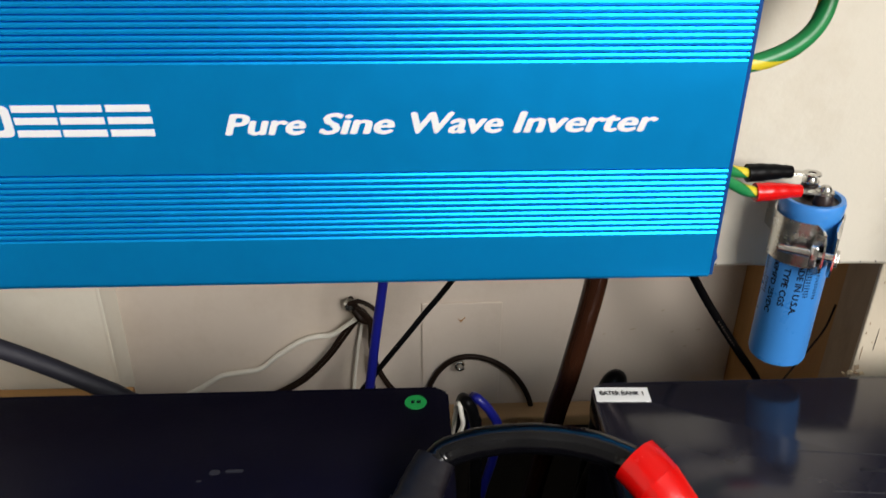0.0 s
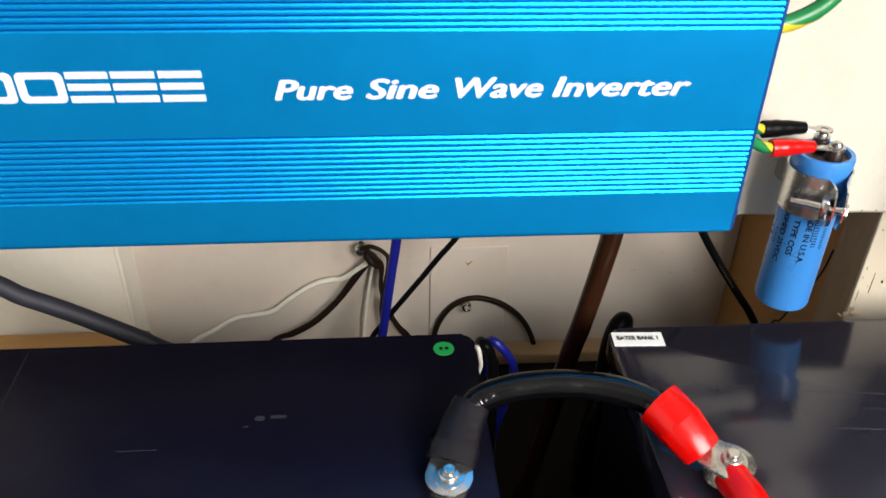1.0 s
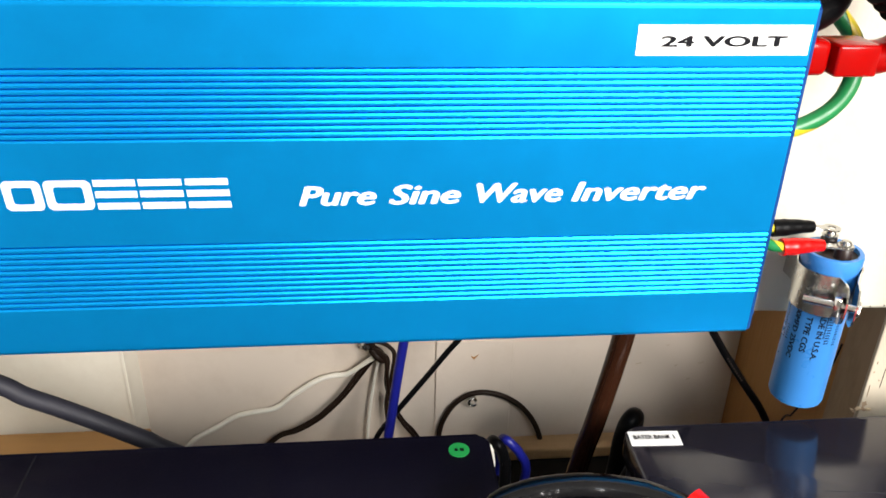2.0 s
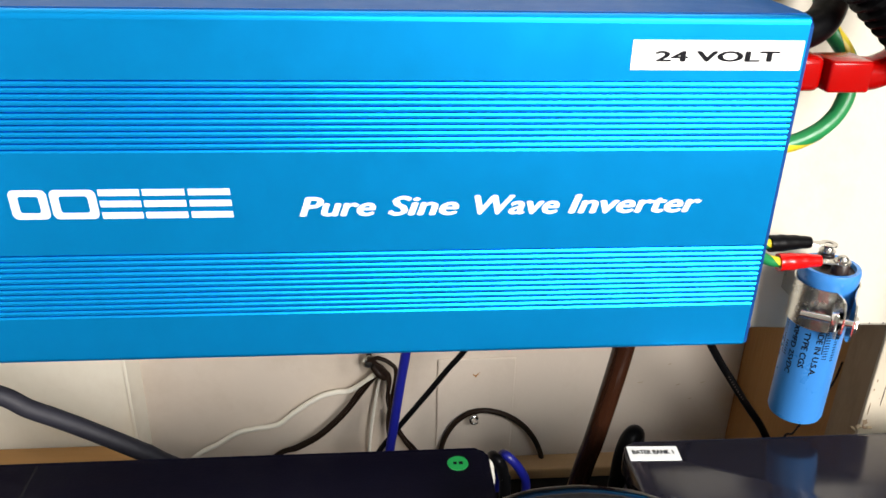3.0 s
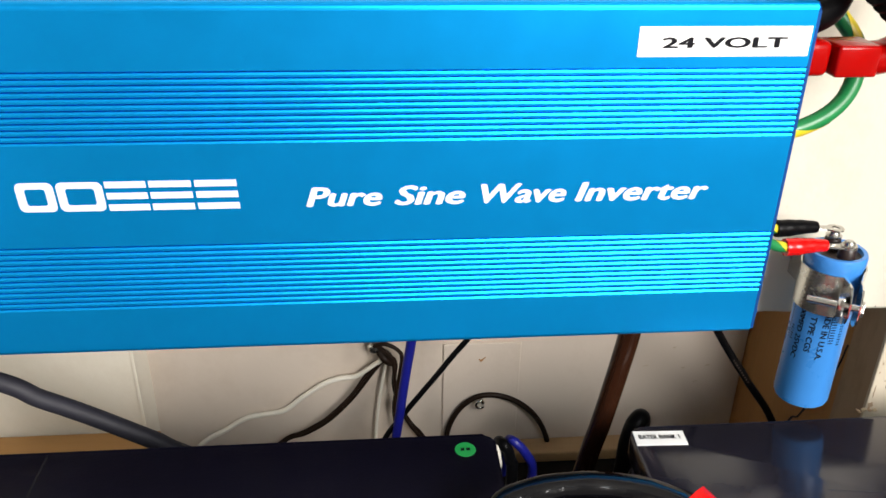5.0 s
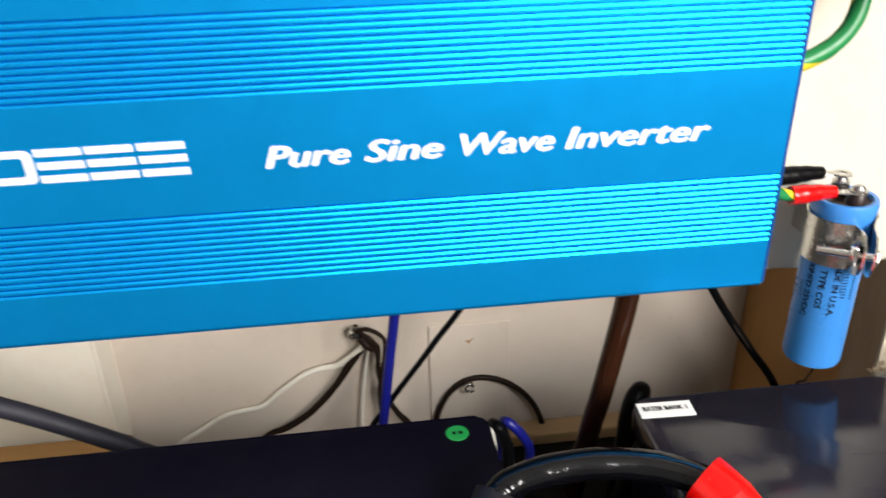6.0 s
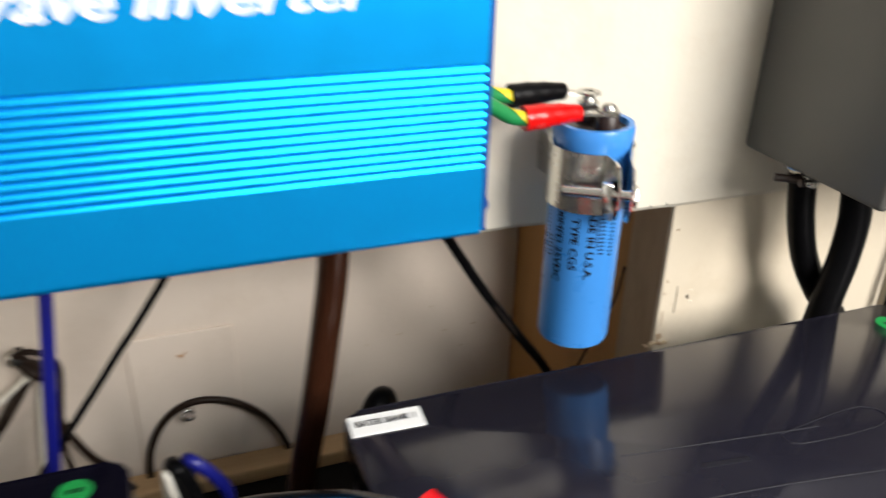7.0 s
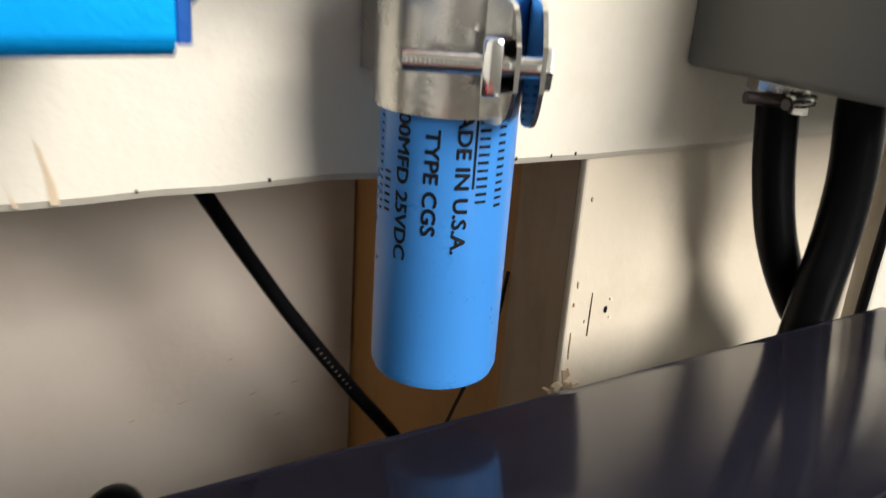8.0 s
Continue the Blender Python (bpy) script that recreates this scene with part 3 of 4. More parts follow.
# ---- the capacitor ----
def capacitor():
    cx, cy, r, z1, z0 = 0.0845, 0.0670, 0.0182, 0.0155, -0.1005
    cap = thing("capacitor", (cx, cy, z0), "pale blue cylindrical capacitor hung in a plated clamp", "capacitor")
    body = [(0, z0), (r - 0.0025, z0), (r - 0.0008, z0 + 0.0008), (r, z0 + 0.003), (r, z1 - 0.010), (r + 0.0007, z1 - 0.008), (r + 0.0009, z1 - 0.002), (r + 0.0002, z1), (r - 0.0025, z1), (r - 0.0030, z1 - 0.003)]
    can = part("can", lathe(body, (cx, cy), 64), CAP_BLUE, cap, "", True)
    part("top_disc", lathe([(0, z1 - 0.0022), (0.0125, z1 - 0.0022), (0.0135, z1 - 0.0028), (r - 0.0029, z1 - 0.0028)], (cx, cy), 40), BAKELITE, cap, "dark phenolic top", True)
    # frame of the printing: towards the room and its right-hand side
    f = Vector((-0.511, -0.8595, 0))
    s = Vector((0.8595, -0.511, 0))
    c0 = Vector((cx, cy, 0))

    def wrap(deg, top):
        # lettering runs downwards, its heads towards the right
        def g(c):
            a = radians(deg) + (c.y) / r
            rr = r + 0.00005 + c.z
            return c0 + rr * (math.cos(a) * f + math.sin(a) * s) + Vector((0, 0, top - c.x))
        return g
    for body_text, deg, top, w in (("TYPE CGS", -18, -0.0272, 0.0278), ("MADE IN U.S.A.", 7, -0.0180, 0.0415), ("3000MFD 25VDC", -43, -0.0180, 0.0450)):
        part("lettering", remap(text_bm(body_text, w, 0.0039, 0, 0.036, 0.0001), wrap(deg, top)), INK, can, "dark printed capitals")
    # names on the can as plain bars
    for deg, top, sizes, h in ((25, -0.0185, (0.0008, 0.0007) * 7, 0.0032), (44, -0.0160, (0.0007, 0.0008) * 8, 0.0026), (-68, -0.020, (0.0007, 0.0008) * 8, 0.0016), (-58, -0.040, (0.0007, 0.0008) * 3, 0.0024)):
        bm = bmesh.new()
        u = 0.0
        for w in sizes:
            bm.faces.new([bm.verts.new((u + du, dv * h, 0.0001)) for du, dv in ((0, 0), (w, 0), (w, 1), (0, 1))])
            u += w + 0.0013
        part("printed_bar", remap(bm, wrap(deg, top)), INK, can, "dark printed bars")
    bm = bmesh.new()
    for v in bmesh.ops.create_grid(bm, x_segments=6, y_segments=1, size=0.5)["verts"]:
        v.co = Vector(((v.co.x + 0.5) * 0.022, (v.co.y + 0.5) * 0.0006, 0.0001))
    part("printed_bar", remap(bm, wrap(21.5, -0.0200)), INK, can, "dark printed line")
    # strap clamp
    rs, zt, zb = 0.0193, 0.0055, -0.0240
    clamp = thing("pipe_clamp", (cx, cy + rs, zb), "plated steel strap clamp round the capacitor with bolt and square nut", "clamp")
    bm = bmesh.new()
    rows = []
    start, stop = radians(20), radians(78 - 360)
    for k in range(57):
        a = start + (stop - start) * k / 56
        d = math.cos(a) * f + math.sin(a) * s
        rows.append([bm.verts.new(c0 + q * d + Vector((0, 0, z))) for q, z in ((rs, zb), (rs, zt), (rs + 0.0010, zt), (rs + 0.0010, zb))])
    for a, b in zip(rows, rows[1:]):
        for k in range(4):
            bm.faces.new((a[k], a[(k + 1) % 4], b[(k + 1) % 4], b[k]))
    bm.faces.new(rows[0])
    bm.faces.new(rows[-1][::-1])
    part("strap", bm, STEEL, clamp, "", True)

    def ear(path):
        # a plate standing out from the strap along a path of (across, outwards), its free end rounded
        zc, hz = (zt + zb) / 2, (zt - zb) / 2
        bm2 = bmesh.new()
        rows2 = []
        v_end, v_round = path[-1][1], path[-1][1] - 0.0125
        line = [p for a, b in zip(path, path[1:]) for p in ((a[0] + (b[0] - a[0]) * k / 8, a[1] + (b[1] - a[1]) * k / 8) for k in range(8))] + [path[-1]]
        for u, v in line:
            t = max(0.0, (v - v_round) / (v_end - v_round))
            h = hz * max(0.34, (1 - t ** 2.4) ** 0.5)
            rows2.append([bm2.verts.new(c0 + f * v + s * (u + du) + Vector((0, 0, zc + dz * h))) for du, dz in ((0, -1), (0, 1), (0.0011, 1), (0.0011, -1))])
        for a, b in zip(rows2, rows2[1:]):
            for k in range(4):
                bm2.faces.new((a[k], a[(k + 1) % 4], b[(k + 1) % 4], b[k]))
        bm2.faces.new(rows2[0])
        bm2.faces.new(rows2[-1][::-1])
        part("ear", bm2, BRIGHT, clamp, "flat bright plated ear", True)
    ear([(0.0064, 0.0182), (0.0086, 0.0222), (0.0120, 0.0285), (0.0132, 0.0345)])
    ear([(0.0189, 0.0040), (0.0174, 0.0120), (0.0170, 0.0200), (0.0184, 0.0280), (0.0189, 0.0345)])
    zbolt, vb = -0.0096, 0.0275
    at = lambda u, v, z: c0 + f * v + s * u + Vector((0, 0, z))
    bm = bmesh.new()
    rows = []
    n = 14
    turns = 30
    for k in range(turns * 4 + 1):
        u = -0.0116 + 0.0315 * k / (turns * 4)
        rr = 0.0025 if k % 4 in (0, 1) else 0.00248
        rows.append([bm.verts.new(at(u, vb + rr * math.cos(math.tau * j / n), zbolt + rr * math.sin(math.tau * j / n))) for j in range(n)])
    for a, b in zip(rows, rows[1:]):
        for j in range(n):
            bm.faces.new((a[j], a[(j + 1) % n], b[(j + 1) % n], b[j]))
    bm.faces.new(rows[0])
    bm.faces.new(rows[-1][::-1])
    part("bolt", bm, BRIGHT, clamp, "threaded plated bolt", True)
    nut = box(-0.5, 0.5, -0.5, 0.5, -0.5, 0.5, 0.08)
    part("nut", remap(nut, lambda c: at(0.0084 + c.x * 0.0046, vb + c.y * 0.0100, zbolt + c.z * 0.0130)), BRIGHT, clamp, "square plated nut", True)
    head = prism([(0.0052 * math.cos(math.tau * k / 6), 0.0052 * math.sin(math.tau * k / 6)) for k in range(6)], 0, 0.0020, "z", 0.0004)
    part("bolt_head", remap(head, lambda c: at(0.0199 + c.z, vb + c.x, zbolt + c.y)), STEEL, clamp, "", True)
    # fixing tab to the board
    part("tab", box(cx - 0.010, cx + 0.010, cy + rs + 0.0002, BOARD_Y - 0.0003, zb + 0.004, zt - 0.004, 0.0006), STEEL, clamp)
    # terminals on top
    for sx, sy in ((0.0850, 0.0755), (0.0870, 0.0600)):
        part("screw", lathe([(0, z1 + 0.0100), (0.0022, z1 + 0.0098), (0.0034, z1 + 0.0086), (0.0036, z1 + 0.0070), (0.0052, z1 + 0.0068), (0.0052, z1 + 0.0060)], (sx, sy), 20), STEEL, cap, "plated terminal screw", True)
        part("terminal_post", lathe([(0, z1 + 0.0048), (0.0046, z1 + 0.0048), (0.0052, z1 + 0.0040), (0.0056, z1 - 0.0024)], (sx, sy), 20), BAKELITE, cap, "dark moulded terminal post", True)


capacitor()


def earth_wire(name, label, boot_mat, boot_label, screw, z, bend, end):
    wire = thing(name, end, label, "wire")
    sx, sy = screw
    bm = lathe([(0.0023, z), (0.0055, z), (0.0055, z + 0.0009), (0.0023, z + 0.0009)], (sx, sy), 22)
    q = bmesh.ops.create_cube(bm, size=1)["verts"]
    for v in q:
        v.co = Vector((sx - 0.0110 + v.co.x * 0.014, sy + v.co.y * (0.0062 if v.co.x > 0 else 0.0050), z + 0.0005 + v.co.z * 0.0012 + (0.0014 if v.co.x < 0 else 0)))
    part("lug", bm, STEEL, wire, "flattened ring lug", True)
    part("boot", tube([(0.0715, sy, z + 0.0018), (0.062, sy - 0.0004, z + 0.0022), (0.052, sy - 0.0008, z + 0.0020), (0.0435, sy - 0.001, z + 0.0018)], lambda t: 0.0038 + 0.0018 * min(1, 1.5 * t) + 0.0001 * math.sin(22 * t), 20), boot_mat, wire, boot_label, True)
    info = []
    pts = [(0.045, sy - 0.001, z + 0.0018), *bend, end]
    part("sheath", tube(pts, 0.0034, 14, 8, None, info), GREEN, wire, "green insulation", True)
    part("stripe", spread(info, 0.8, 5, 0.00025, 1.5), YELLOW, wire, "yellow stripe", True)
    if boot_mat is RED:
        part("ferrule", tube([(0.0035, 0.0485, 0.0432), (0.0075, 0.0494, 0.0412), (0.0115, 0.0503, 0.0392)], 0.0039, 14), PAPER, wire, "short white sleeve", True)


earth_wire("earth_wire", "green and yellow wire with a red boot on the capacitor", RED, "red vinyl boot", (0.0870, 0.0600), 0.0205, [(0.036, 0.0575, 0.0245), (0.022, 0.053, 0.033)], (0.0006, 0.048, 0.044))
earth_wire("earth_wire", "green and yellow wire with a black boot on the capacitor", RUBBER, "black vinyl boot", (0.0850, 0.0755), 0.0262, [(0.034, 0.0725, 0.0300), (0.018, 0.067, 0.037)], (0.0006, 0.062, 0.047))


# ---- cables at the end of the inverter ----
def power_leads():
    info = []
    loop = thing("earth_loop", (0.0006, 0.05, 0.10), "thick green earth wire with yellow stripe looping from the inverter", "wire")
    pts = [(0.0006, 0.050, 0.103), (0.025, 0.050, 0.1030), (0.048, 0.052, 0.1130), (0.0595, 0.055, 0.1290), (0.0605, 0.062, 0.150), (0.046, 0.072, 0.172), (0.044, 0.082, 0.20), (0.046, 0.090, 0.26)]
    part("sheath", tube(pts, 0.0048, 16, 8, None, info), GREEN, loop, "", True)
    part("stripe", spread(info, 2.1, 5, 0.0003, 1.1), YELLOW, loop, "yellow stripe", True)
    short = thing("earth_tail", (0.0006, 0.062, 0.12), "short green earth wire beside the red lead", "wire")
    part("sheath", tube([(0.0006, 0.058, 0.120), (0.011, 0.060, 0.129), (0.019, 0.064, 0.141), (0.027, 0.074, 0.17)], 0.0045, 14), GREEN, short, "", True)
    red_lead = thing("red_lead", (0.0006, 0.03, 0.15), "red boot and lead on the inverter terminal", "cable")
    neck = box(0.0008, 0.024, 0.021, 0.041, 0.142, 0.161, 0.004, 3)
    part("neck", neck, RED_SHADED, red_lead, "", True)
    part("boot", box(0.0255, 0.0490, 0.018, 0.042, 0.1425, 0.1592, 0.0018, 3), RED_SHADED, red_lead, "square red vinyl boot", True)
    part("sheath", tube([(0.047, 0.030, 0.150), (0.058, 0.031, 0.151), (0.072, 0.034, 0.158), (0.085, 0.038, 0.178), (0.090, 0.040, 0.215), (0.092, 0.042, 0.30)], 0.0092, 18), RED_SHADED, red_lead, "", True)
    black_lead = thing("black_lead", (0.0006, 0.03, 0.178), "black taped lead on the inverter terminal", "cable")
    part("sheath", tube([(0.0008, 0.032, 0.1705), (0.014, 0.033, 0.1715), (0.026, 0.038, 0.1765), (0.035, 0.048, 0.188), (0.040, 0.056, 0.215), (0.040, 0.06, 0.32)], lambda t: 0.0098 - 0.0015 * t, 18), RUBBER, black_lead, "", True)
    # corrugated conduit
    conduit = thing("conduit", (0.07, 0.03, 0.17), "black corrugated conduit over the leads", "conduit")
    core = smooth_path([(0.0760, 0.016, 0.1590), (0.0645, 0.0155, 0.1728), (0.0500, 0.015, 0.1858), (0.0365, 0.015, 0.1968), (0.0250, 0.015, 0.2090), (0.016, 0.016, 0.227), (0.012, 0.02, 0.28)], 14)
    bm = bmesh.new()
    rows = []
    up = None
    for i, c in enumerate(core):
        d = (core[min(i + 1, len(core) - 1)] - core[max(i - 1, 0)]).normalized()
        up = (up or d.orthogonal())
        up = (up - d * up.dot(d)).normalized()
        side = d.cross(up)
        rr = 0.0142 if i % 5 in (0, 1) else 0.0110
        rows.append([bm.verts.new(c + rr * (math.cos(math.tau * k / 20) * up + math.sin(math.tau * k / 20) * side)) for k in range(20)])
    for a, b in zip(rows, rows[1:]):
        for k in range(20):
            bm.faces.new((a[k], a[(k + 1) % 20], b[(k + 1) % 20], b[k]))
    bm.faces.new(rows[0][::-1])
    bm.faces.new(rows[-1])
    part("corrugated_tube", bm, RUBBER, conduit)


power_leads()


# ---- junction box and its cables ----
def junction_box():
    x0, zb = 0.205, -0.0215
    jb = thing("junction_box", (0.32, BOARD_Y, zb), "grey enamelled metal junction box on the board", "junction box")
    part("body", box(x0, 0.46, 0.004, BOARD_Y - 0.0003, zb, 0.34, 0.003, 3), GREY_BOX, jb, "", True)
    for x, y, r in ((0.2235, 0.0740, 0.0079),):
        gl = part("gland", lathe([(r, zb - 0.0002), (r + 0.003, zb - 0.0002), (r + 0.003, zb - 0.004), (r + 0.001, zb - 0.006), (r, zb - 0.006)], (x, y), 8), STEEL, jb, "dull metal cable gland")
        part("gland_screw", rod((x - 0.012, y - 0.012, zb - 0.0055), (x - 0.024, y - 0.006, zb - 0.005), 0.0022, 10), BAKELITE, gl, "", True)
    saddle = part("saddle", box(0.2130, 0.2250, 0.0585, 0.0640, zb - 0.0075, zb - 0.0035, 0.0010), STEEL, jb, "dull cable saddle", True)
    for y, z in ((0.0660, zb - 0.0048), (0.0580, zb - 0.0058)):
        part("saddle_screw", rod((0.2090, y, z), (0.2180, y - 0.001, z), 0.0014, 12), STEEL, saddle, "dull screw", True)
        part("saddle_screw", rod((0.2075, y, z), (0.2092, y, z), 0.0020, 8), BAKELITE, saddle, "dark screw head", True)
    part("saddle_nut", lathe([(0.0014, zb - 0.0078), (0.0030, zb - 0.0078), (0.0031, zb - 0.0100), (0.0014, zb - 0.0101)], (0.2190, 0.0610), 6), STEEL, saddle, "small nut")
    return jb


junction_box()
box_cables = (
    ("black cable curving down from the junction box", 0.0076, [(0.2235, 0.074, -0.022), (0.2260, 0.074, -0.036), (0.2300, 0.074, -0.055), (0.2380, 0.074, -0.0785), (0.2485, 0.074, -0.0975), (0.2625, 0.074, -0.1165), (0.2770, 0.074, -0.133), (0.288, 0.074, -0.17), (0.294, 0.074, -0.22), (0.296, 0.074, SHELF_Z)]),
    ("thick black cable slanting down from the junction box", 0.0086, [(0.2470, 0.057, -0.022), (0.2485, 0.057, -0.034), (0.2520, 0.057, -0.055), (0.2515, 0.057, -0.0775), (0.2485, 0.057, -0.0970), (0.2455, 0.0575, -0.121), (0.240, 0.0578, -0.16), (0.235, 0.058, -0.22), (0.235, 0.058, SHELF_Z)]),
    ("black cable behind the others under the junction box", 0.0026, [(0.350, 0.095, -0.022), (0.351, 0.095, -0.06), (0.350, 0.095, -0.10), (0.3485, 0.095, -0.135), (0.347, 0.095, -0.20), (0.347, 0.095, SHELF_Z)]),
)
for lab_text, r, pts in box_cables:
    solo("black_cable", tube(pts, r, 20), RUBBER, lab_text, "cable", "cables under the junction box")


# ---- pipe and loose cables in the recess ----
solo("copper_pipe", tube([(-0.033, 0.0925, 0.06), (-0.0335, 0.0925, 0.0), (-0.0362, 0.0925, -0.050), (-0.0410, 0.0925, -0.087), (-0.0500, 0.0925, -0.141), (-0.0580, 0.0925, -0.182), (-0.083, 0.0925, SHELF_Z)], 0.0077, 22), COPPER, "brown tarnished copper pipe standing behind the batteries", "pipe")
hanging = thing("black_cable", (0.160, 0.19, SHELF_Z), "thin black cable with faint print hanging down behind the board", "cable")
hang = []
part("sheath", tube([(0.022, 0.19, -0.02), (0.036, 0.195, -0.055), (0.0555, 0.20, -0.0890), (0.074, 0.203, -0.120), (0.0945, 0.205, -0.1525), (0.124, 0.205, -0.195), (0.150, 0.204, -0.2315), (0.159, 0.20, -0.26), (0.160, 0.19, SHELF_Z)], 0.0035, 16, 16, None, hang), RUBBER, hanging, "", True)
print_bm = bmesh.new()
towards = Vector((-0.40, -0.82, 0.42))
for i in range(69, 79):
    c, d = hang[i][0], (hang[i + 1][0] - hang[i][0])
    n = (towards - d.normalized() * towards.dot(d.normalized())).normalized()
    across = d.normalized().cross(n)
    q = c + n * 0.00356
    print_bm.faces.new([print_bm.verts.new(q + d * a + across * b) for a, b in ((0.1, -0.0006), (0.40, -0.0006), (0.40, 0.0006), (0.1, 0.0006))])
part("printed_bar", print_bm, PALE_PRINT, hanging, "faint pale printed bars")
solo("grey_cable", tube([(-0.60, 0.14, -0.082), (-0.54, 0.14, -0.099), (-0.4916, 0.14, -0.1195), (-0.4739, 0.14, -0.1320), (-0.4549, 0.14, -0.1420), (-0.4359, 0.14, -0.1525), (-0.4165, 0.14, -0.1640), (-0.3968, 0.14, -0.1760), (-0.3848, 0.14, -0.1844), (-0.34, 0.14, -0.225), (-0.30, 0.14, SHELF_Z)], 0.0071, 18), GREY_SHEATH, "thick dark grey cable drooping behind the battery", "cable")
solo("black_cable", tube([(-0.020, 0.132, SHELF_Z), (-0.013, 0.136, -0.262), (-0.0085, 0.140, -0.226), (-0.0070, 0.142, -0.204), (-0.0035, 0.144, -0.1885), (0.0030, 0.150, -0.1850), (0.0085, 0.160, -0.196), (0.012, 0.170, -0.228), (0.013, 0.176, SHELF_Z)], 0.0080, 18), RUBBER, "thick black cable looping up behind the battery", "cable")
# added black filler for the dark gap between pipe and battery
solo("black_cable", tube([(0.012, 0.070, SHELF_Z), (0.008, 0.092, -0.235), (0.006, 0.112, -0.208), (0.002, 0.120, -0.216), (-0.010, 0.118, -0.250), (-0.020, 0.112, -0.290), (-0.024, 0.110, SHELF_Z)], 0.0105, 18), RUBBER, "black cable shape added to fill the dark gap beside the pipe", "cable")
solo("blue_cable", tube([(-0.172, 0.222, -0.04), (-0.1850, 0.222, -0.139), (-0.1912, 0.222, -0.182), (-0.1968, 0.222, -0.225), (-0.202, 0.223, -0.27), (-0.205, 0.225, SHELF_Z)], 0.0044, 12), BLUE_WIRE, "blue cable hanging down before the wall", "cable")
solo("black_cable", tube([(-0.075, 0.228, -0.060), (-0.1295, 0.225, -0.140), (-0.1470, 0.225, -0.164), (-0.1630, 0.225, -0.1870), (-0.1790, 0.225, -0.2095), (-0.1945, 0.225, -0.2320), (-0.215, 0.225, -0.268), (-0.225, 0.225, SHELF_Z)], 0.0026, 10), RUBBER, "thin black cable slanting down before the wall", "cable")
solo("black_cable", tube([(-0.1475, 0.2975, SHELF_Z), (-0.1455, 0.2975, -0.3185), (-0.1412, 0.2975, -0.3000), (-0.1315, 0.2975, -0.2820), (-0.1171, 0.2975, -0.2700), (-0.0994, 0.2975, -0.2670), (-0.0782, 0.2975, -0.2735), (-0.0592, 0.2975, -0.2880), (-0.0456, 0.2975, -0.3070), (-0.0372, 0.2975, -0.3280), (-0.0355, 0.2975, SHELF_Z)], 0.0029, 10), BROWN_WIRE, "thin dark cable bowed in an arch on the wall", "cable")
hook = thing("cable_hook", (-0.110, WALL_Y, -0.275), "small metal hook screwed into the wall", "hook")
part("shank", rod((-0.1090, WALL_Y, -0.2755), (-0.1090, 0.2935, -0.2745), 0.0015, 10), STEEL, hook, "", True)
part("eye", tube([(-0.1120 + 0.0040 * math.cos(radians(a)), 0.2935 - 0.000006 * a, -0.2750 + 0.0040 * math.sin(radians(a))) for a in range(20, 341, 32)], 0.0015, 10, 3), BRIGHT, hook, "bright curled eye", True)


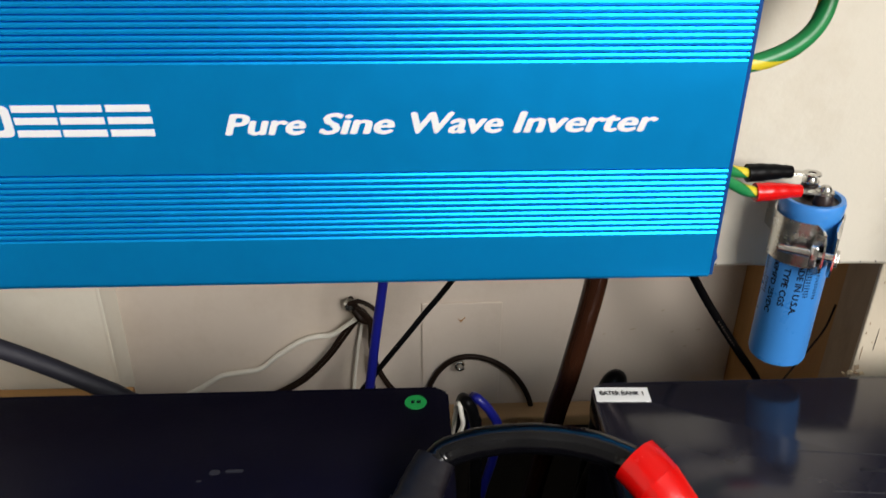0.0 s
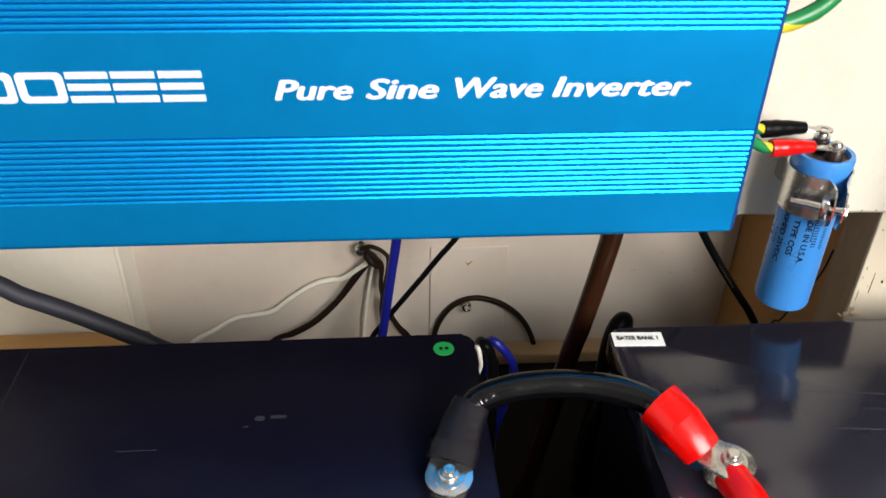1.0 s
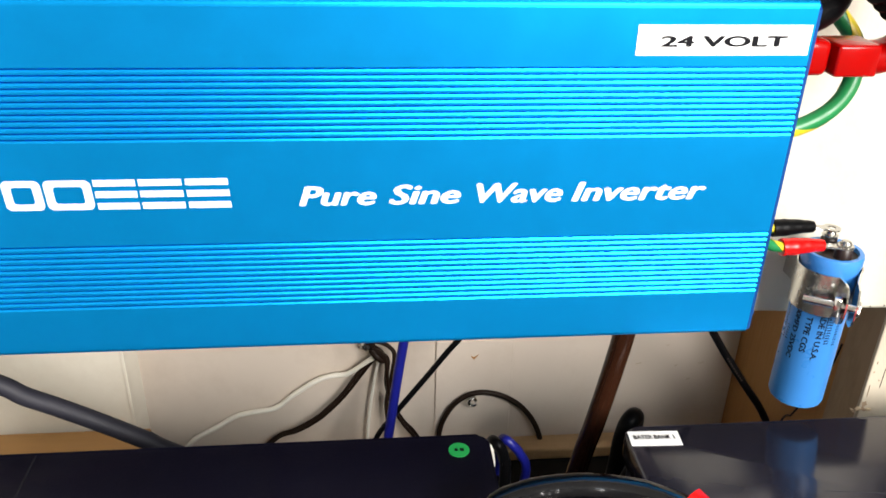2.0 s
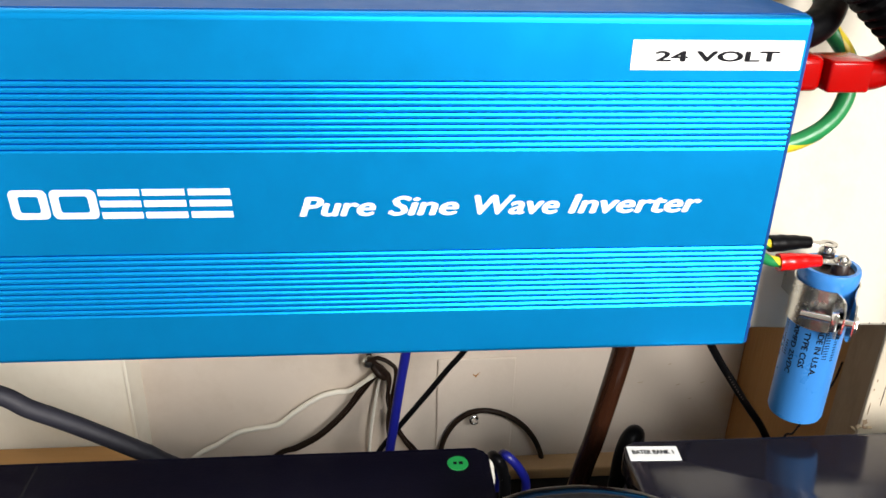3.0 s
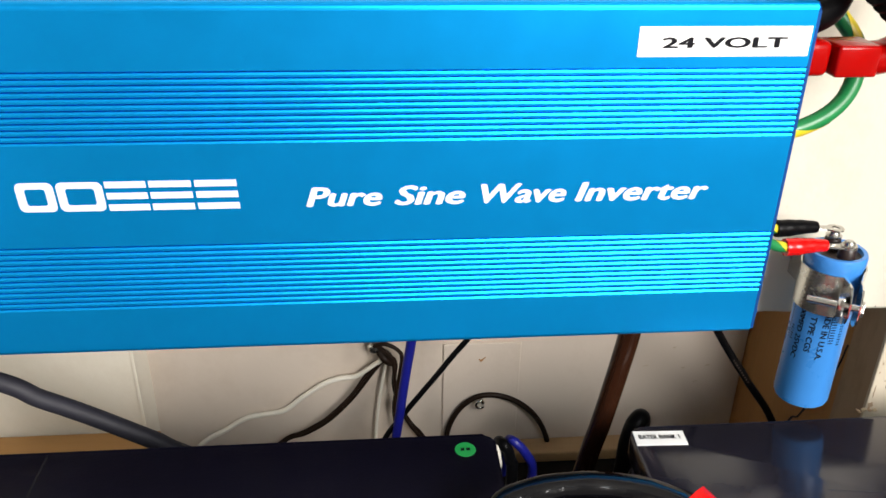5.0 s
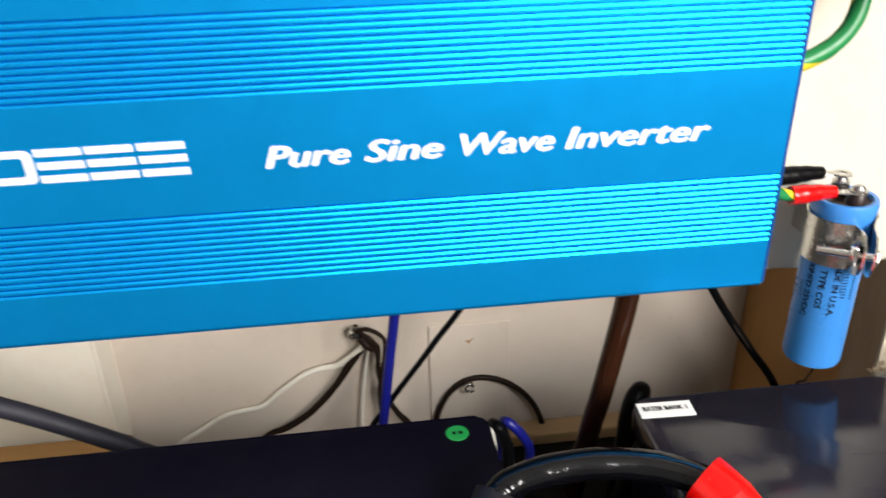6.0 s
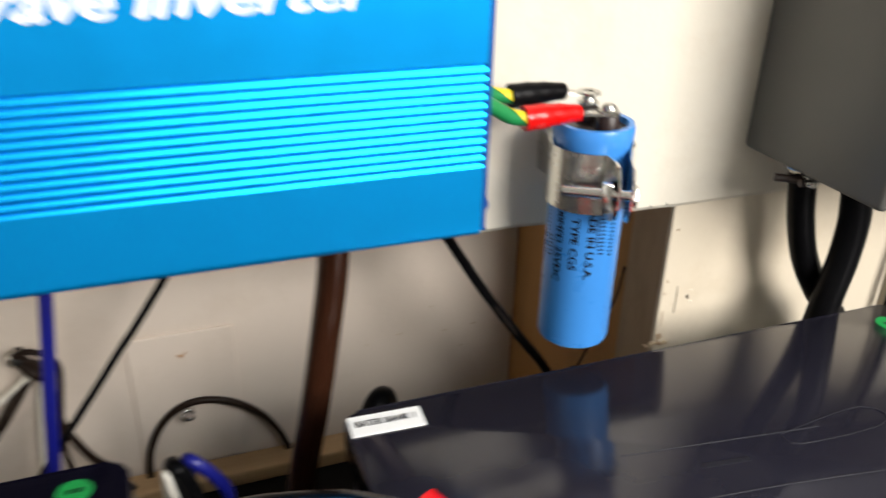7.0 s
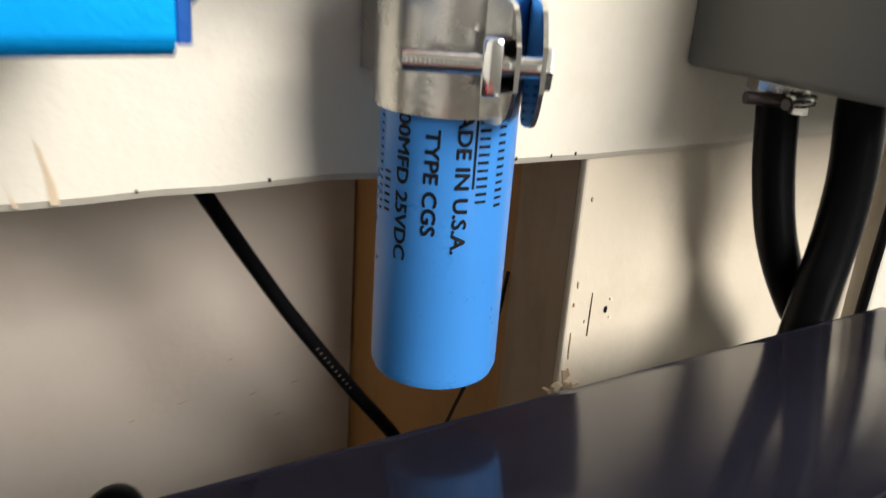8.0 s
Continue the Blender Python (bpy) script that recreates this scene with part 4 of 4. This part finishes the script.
def wire_bundle():
    nail = thing("nail", (-0.219, WALL_Y, -0.200), "dull metal round nail holding tied wires on the wall", "nail")
    part("head", remap(lathe([(0, 0.005), (0.004, 0.0045), (0.0068, 0.002), (0.0074, 0)], (0, 0), 16), lambda c: Vector((-0.2188 + c.x, WALL_Y - 0.012 - c.z, -0.2000 + c.y))), STEEL, nail, "", True)
    part("shank", rod((-0.2188, WALL_Y - 0.012, -0.2000), (-0.2188, WALL_Y, -0.2000), 0.0028, 10), BROWN_WIRE, nail, "", True)
    k = (-0.2080, 0.288, -0.2080)
    runs = (
        ("white_wire", "thin white wire sagging from the nail", WHITE_WIRE, 0.0030, [k, (-0.2364, 0.297, -0.2355), (-0.2534, 0.298, -0.2390), (-0.2707, 0.298, -0.2450), (-0.2942, 0.298, -0.2615), (-0.3122, 0.298, -0.2765), (-0.3352, 0.298, -0.2810), (-0.3526, 0.298, -0.2850), (-0.3737, 0.297, -0.2980), (-0.3979, 0.295, -0.3120), (-0.425, 0.293, SHELF_Z)]),
        ("brown_wire", "thin dark wire hanging from the nail", BROWN_WIRE, 0.0023, [k, (-0.2249, 0.293, -0.2286), (-0.2425, 0.293, -0.2555), (-0.2603, 0.293, -0.2760), (-0.2752, 0.293, -0.2895), (-0.2961, 0.293, -0.3020), (-0.315, 0.292, -0.3100), (-0.350, 0.291, SHELF_Z)]),
        ("brown_wire", "thin dark wire hanging from the nail", BROWN_WIRE, 0.0020, [k, (-0.2233, 0.297, -0.2356), (-0.2410, 0.297, -0.2617), (-0.2590, 0.297, -0.2826), (-0.2740, 0.297, -0.2959), (-0.2937, 0.297, -0.3076), (-0.3133, 0.296, -0.3142), (-0.340, 0.295, SHELF_Z)]),
        ("brown_wire", "dark wire hanging straight from the nail", BROWN_WIRE, 0.0026, [(-0.2170, 0.288, -0.194), (-0.2044, 0.286, -0.2060), (-0.1990, 0.287, -0.2160), (-0.2007, 0.288, -0.2411), (-0.1968, 0.288, -0.2623), (-0.1899, 0.288, -0.2806), (-0.1817, 0.288, -0.2956), (-0.1728, 0.288, -0.3072), (-0.152, 0.288, SHELF_Z)]),
        ("brown_wire", "dark wire looping over the nail and hanging straight", BROWN_WIRE, 0.0024, [(-0.2200, 0.286, -0.194), (-0.2088, 0.284, -0.1905), (-0.1967, 0.284, -0.1980), (-0.1925, 0.284, -0.2090), (-0.1968, 0.285, -0.2397), (-0.2009, 0.286, -0.2678), (-0.1987, 0.286, -0.3028), (-0.198, 0.286, SHELF_Z)]),
        ("brown_wire", "dark wire hanging straight from the nail", BROWN_WIRE, 0.0020, [(-0.2130, 0.284, -0.198), (-0.2020, 0.282, -0.2080), (-0.2000, 0.283, -0.2330), (-0.1965, 0.284, -0.2640), (-0.1855, 0.284, -0.2900), (-0.168, 0.284, -0.318), (-0.158, 0.284, SHELF_Z)]),
        ("white_wire", "thin cream cord hanging beside the nail", WHITE_WIRE, 0.0018, [(-0.2060, 0.292, -0.2140), (-0.2090, 0.297, -0.2265), (-0.2138, 0.297, -0.2543), (-0.2191, 0.297, -0.2976), (-0.2215, 0.296, SHELF_Z)]),
    )
    for name, lab_text, mat, r, pts in runs:
        solo(name, tube(pts, r * 0.9, 8), mat, lab_text, "wire", "wires tied at the nail")
    tie = tube([(-0.2145, 0.286, -0.2010), (-0.2085, 0.282, -0.2080), (-0.2025, 0.286, -0.2135), (-0.2075, 0.292, -0.2075), (-0.2145, 0.288, -0.2010)], 0.0038, 10)
    solo("wire_tie", tie, BROWN_WIRE, "dark knot of tape round the wires", "tie")


wire_bundle()
# leads down the side of the dark battery
solo("blue_cable", tube([(-0.1160, 0.125, -0.215), (-0.1158, 0.112, -0.172), (-0.1145, 0.103, -0.1622), (-0.1099, 0.1, -0.1646), (-0.1031, 0.1, -0.1741), (-0.0970, 0.101, -0.190), (-0.0985, 0.108, -0.225), (-0.107, 0.116, -0.28), (-0.110, 0.118, SHELF_Z)], 0.0036, 12), BLUE_WIRE, "blue cable bent down beside the battery", "cable")
solo("white_cable", tube([(-0.1290, 0.125, -0.215), (-0.1285, 0.108, -0.176), (-0.1270, 0.098, -0.1640), (-0.1250, 0.096, -0.1733), (-0.1240, 0.098, -0.184), (-0.1275, 0.104, -0.205), (-0.131, 0.112, -0.25), (-0.132, 0.115, SHELF_Z)], 0.0018, 12), WHITE_WIRE, "thin pale cable bent down beside the battery", "cable")
solo("black_cable", tube([(-0.1240, 0.125, -0.215), (-0.1238, 0.112, -0.173), (-0.1222, 0.1, -0.1630), (-0.1182, 0.098, -0.1680), (-0.1155, 0.098, -0.1790), (-0.1140, 0.097, -0.195), (-0.112, 0.095, SHELF_Z)], 0.0046, 12), RUBBER, "black cable bent down beside the battery", "cable")
solo("brown_wire", tube([(0.124, 0.160, SHELF_Z), (0.1330, 0.150, -0.205), (0.1416, 0.148, -0.1877), (0.1480, 0.1475, -0.1735), (0.1550, 0.147, -0.1590), (0.1640, 0.1465, -0.1370), (0.1672, 0.146, -0.1150)], 0.0009, 8), BROWN_WIRE, "thin brown wire against the bare board", "wire")
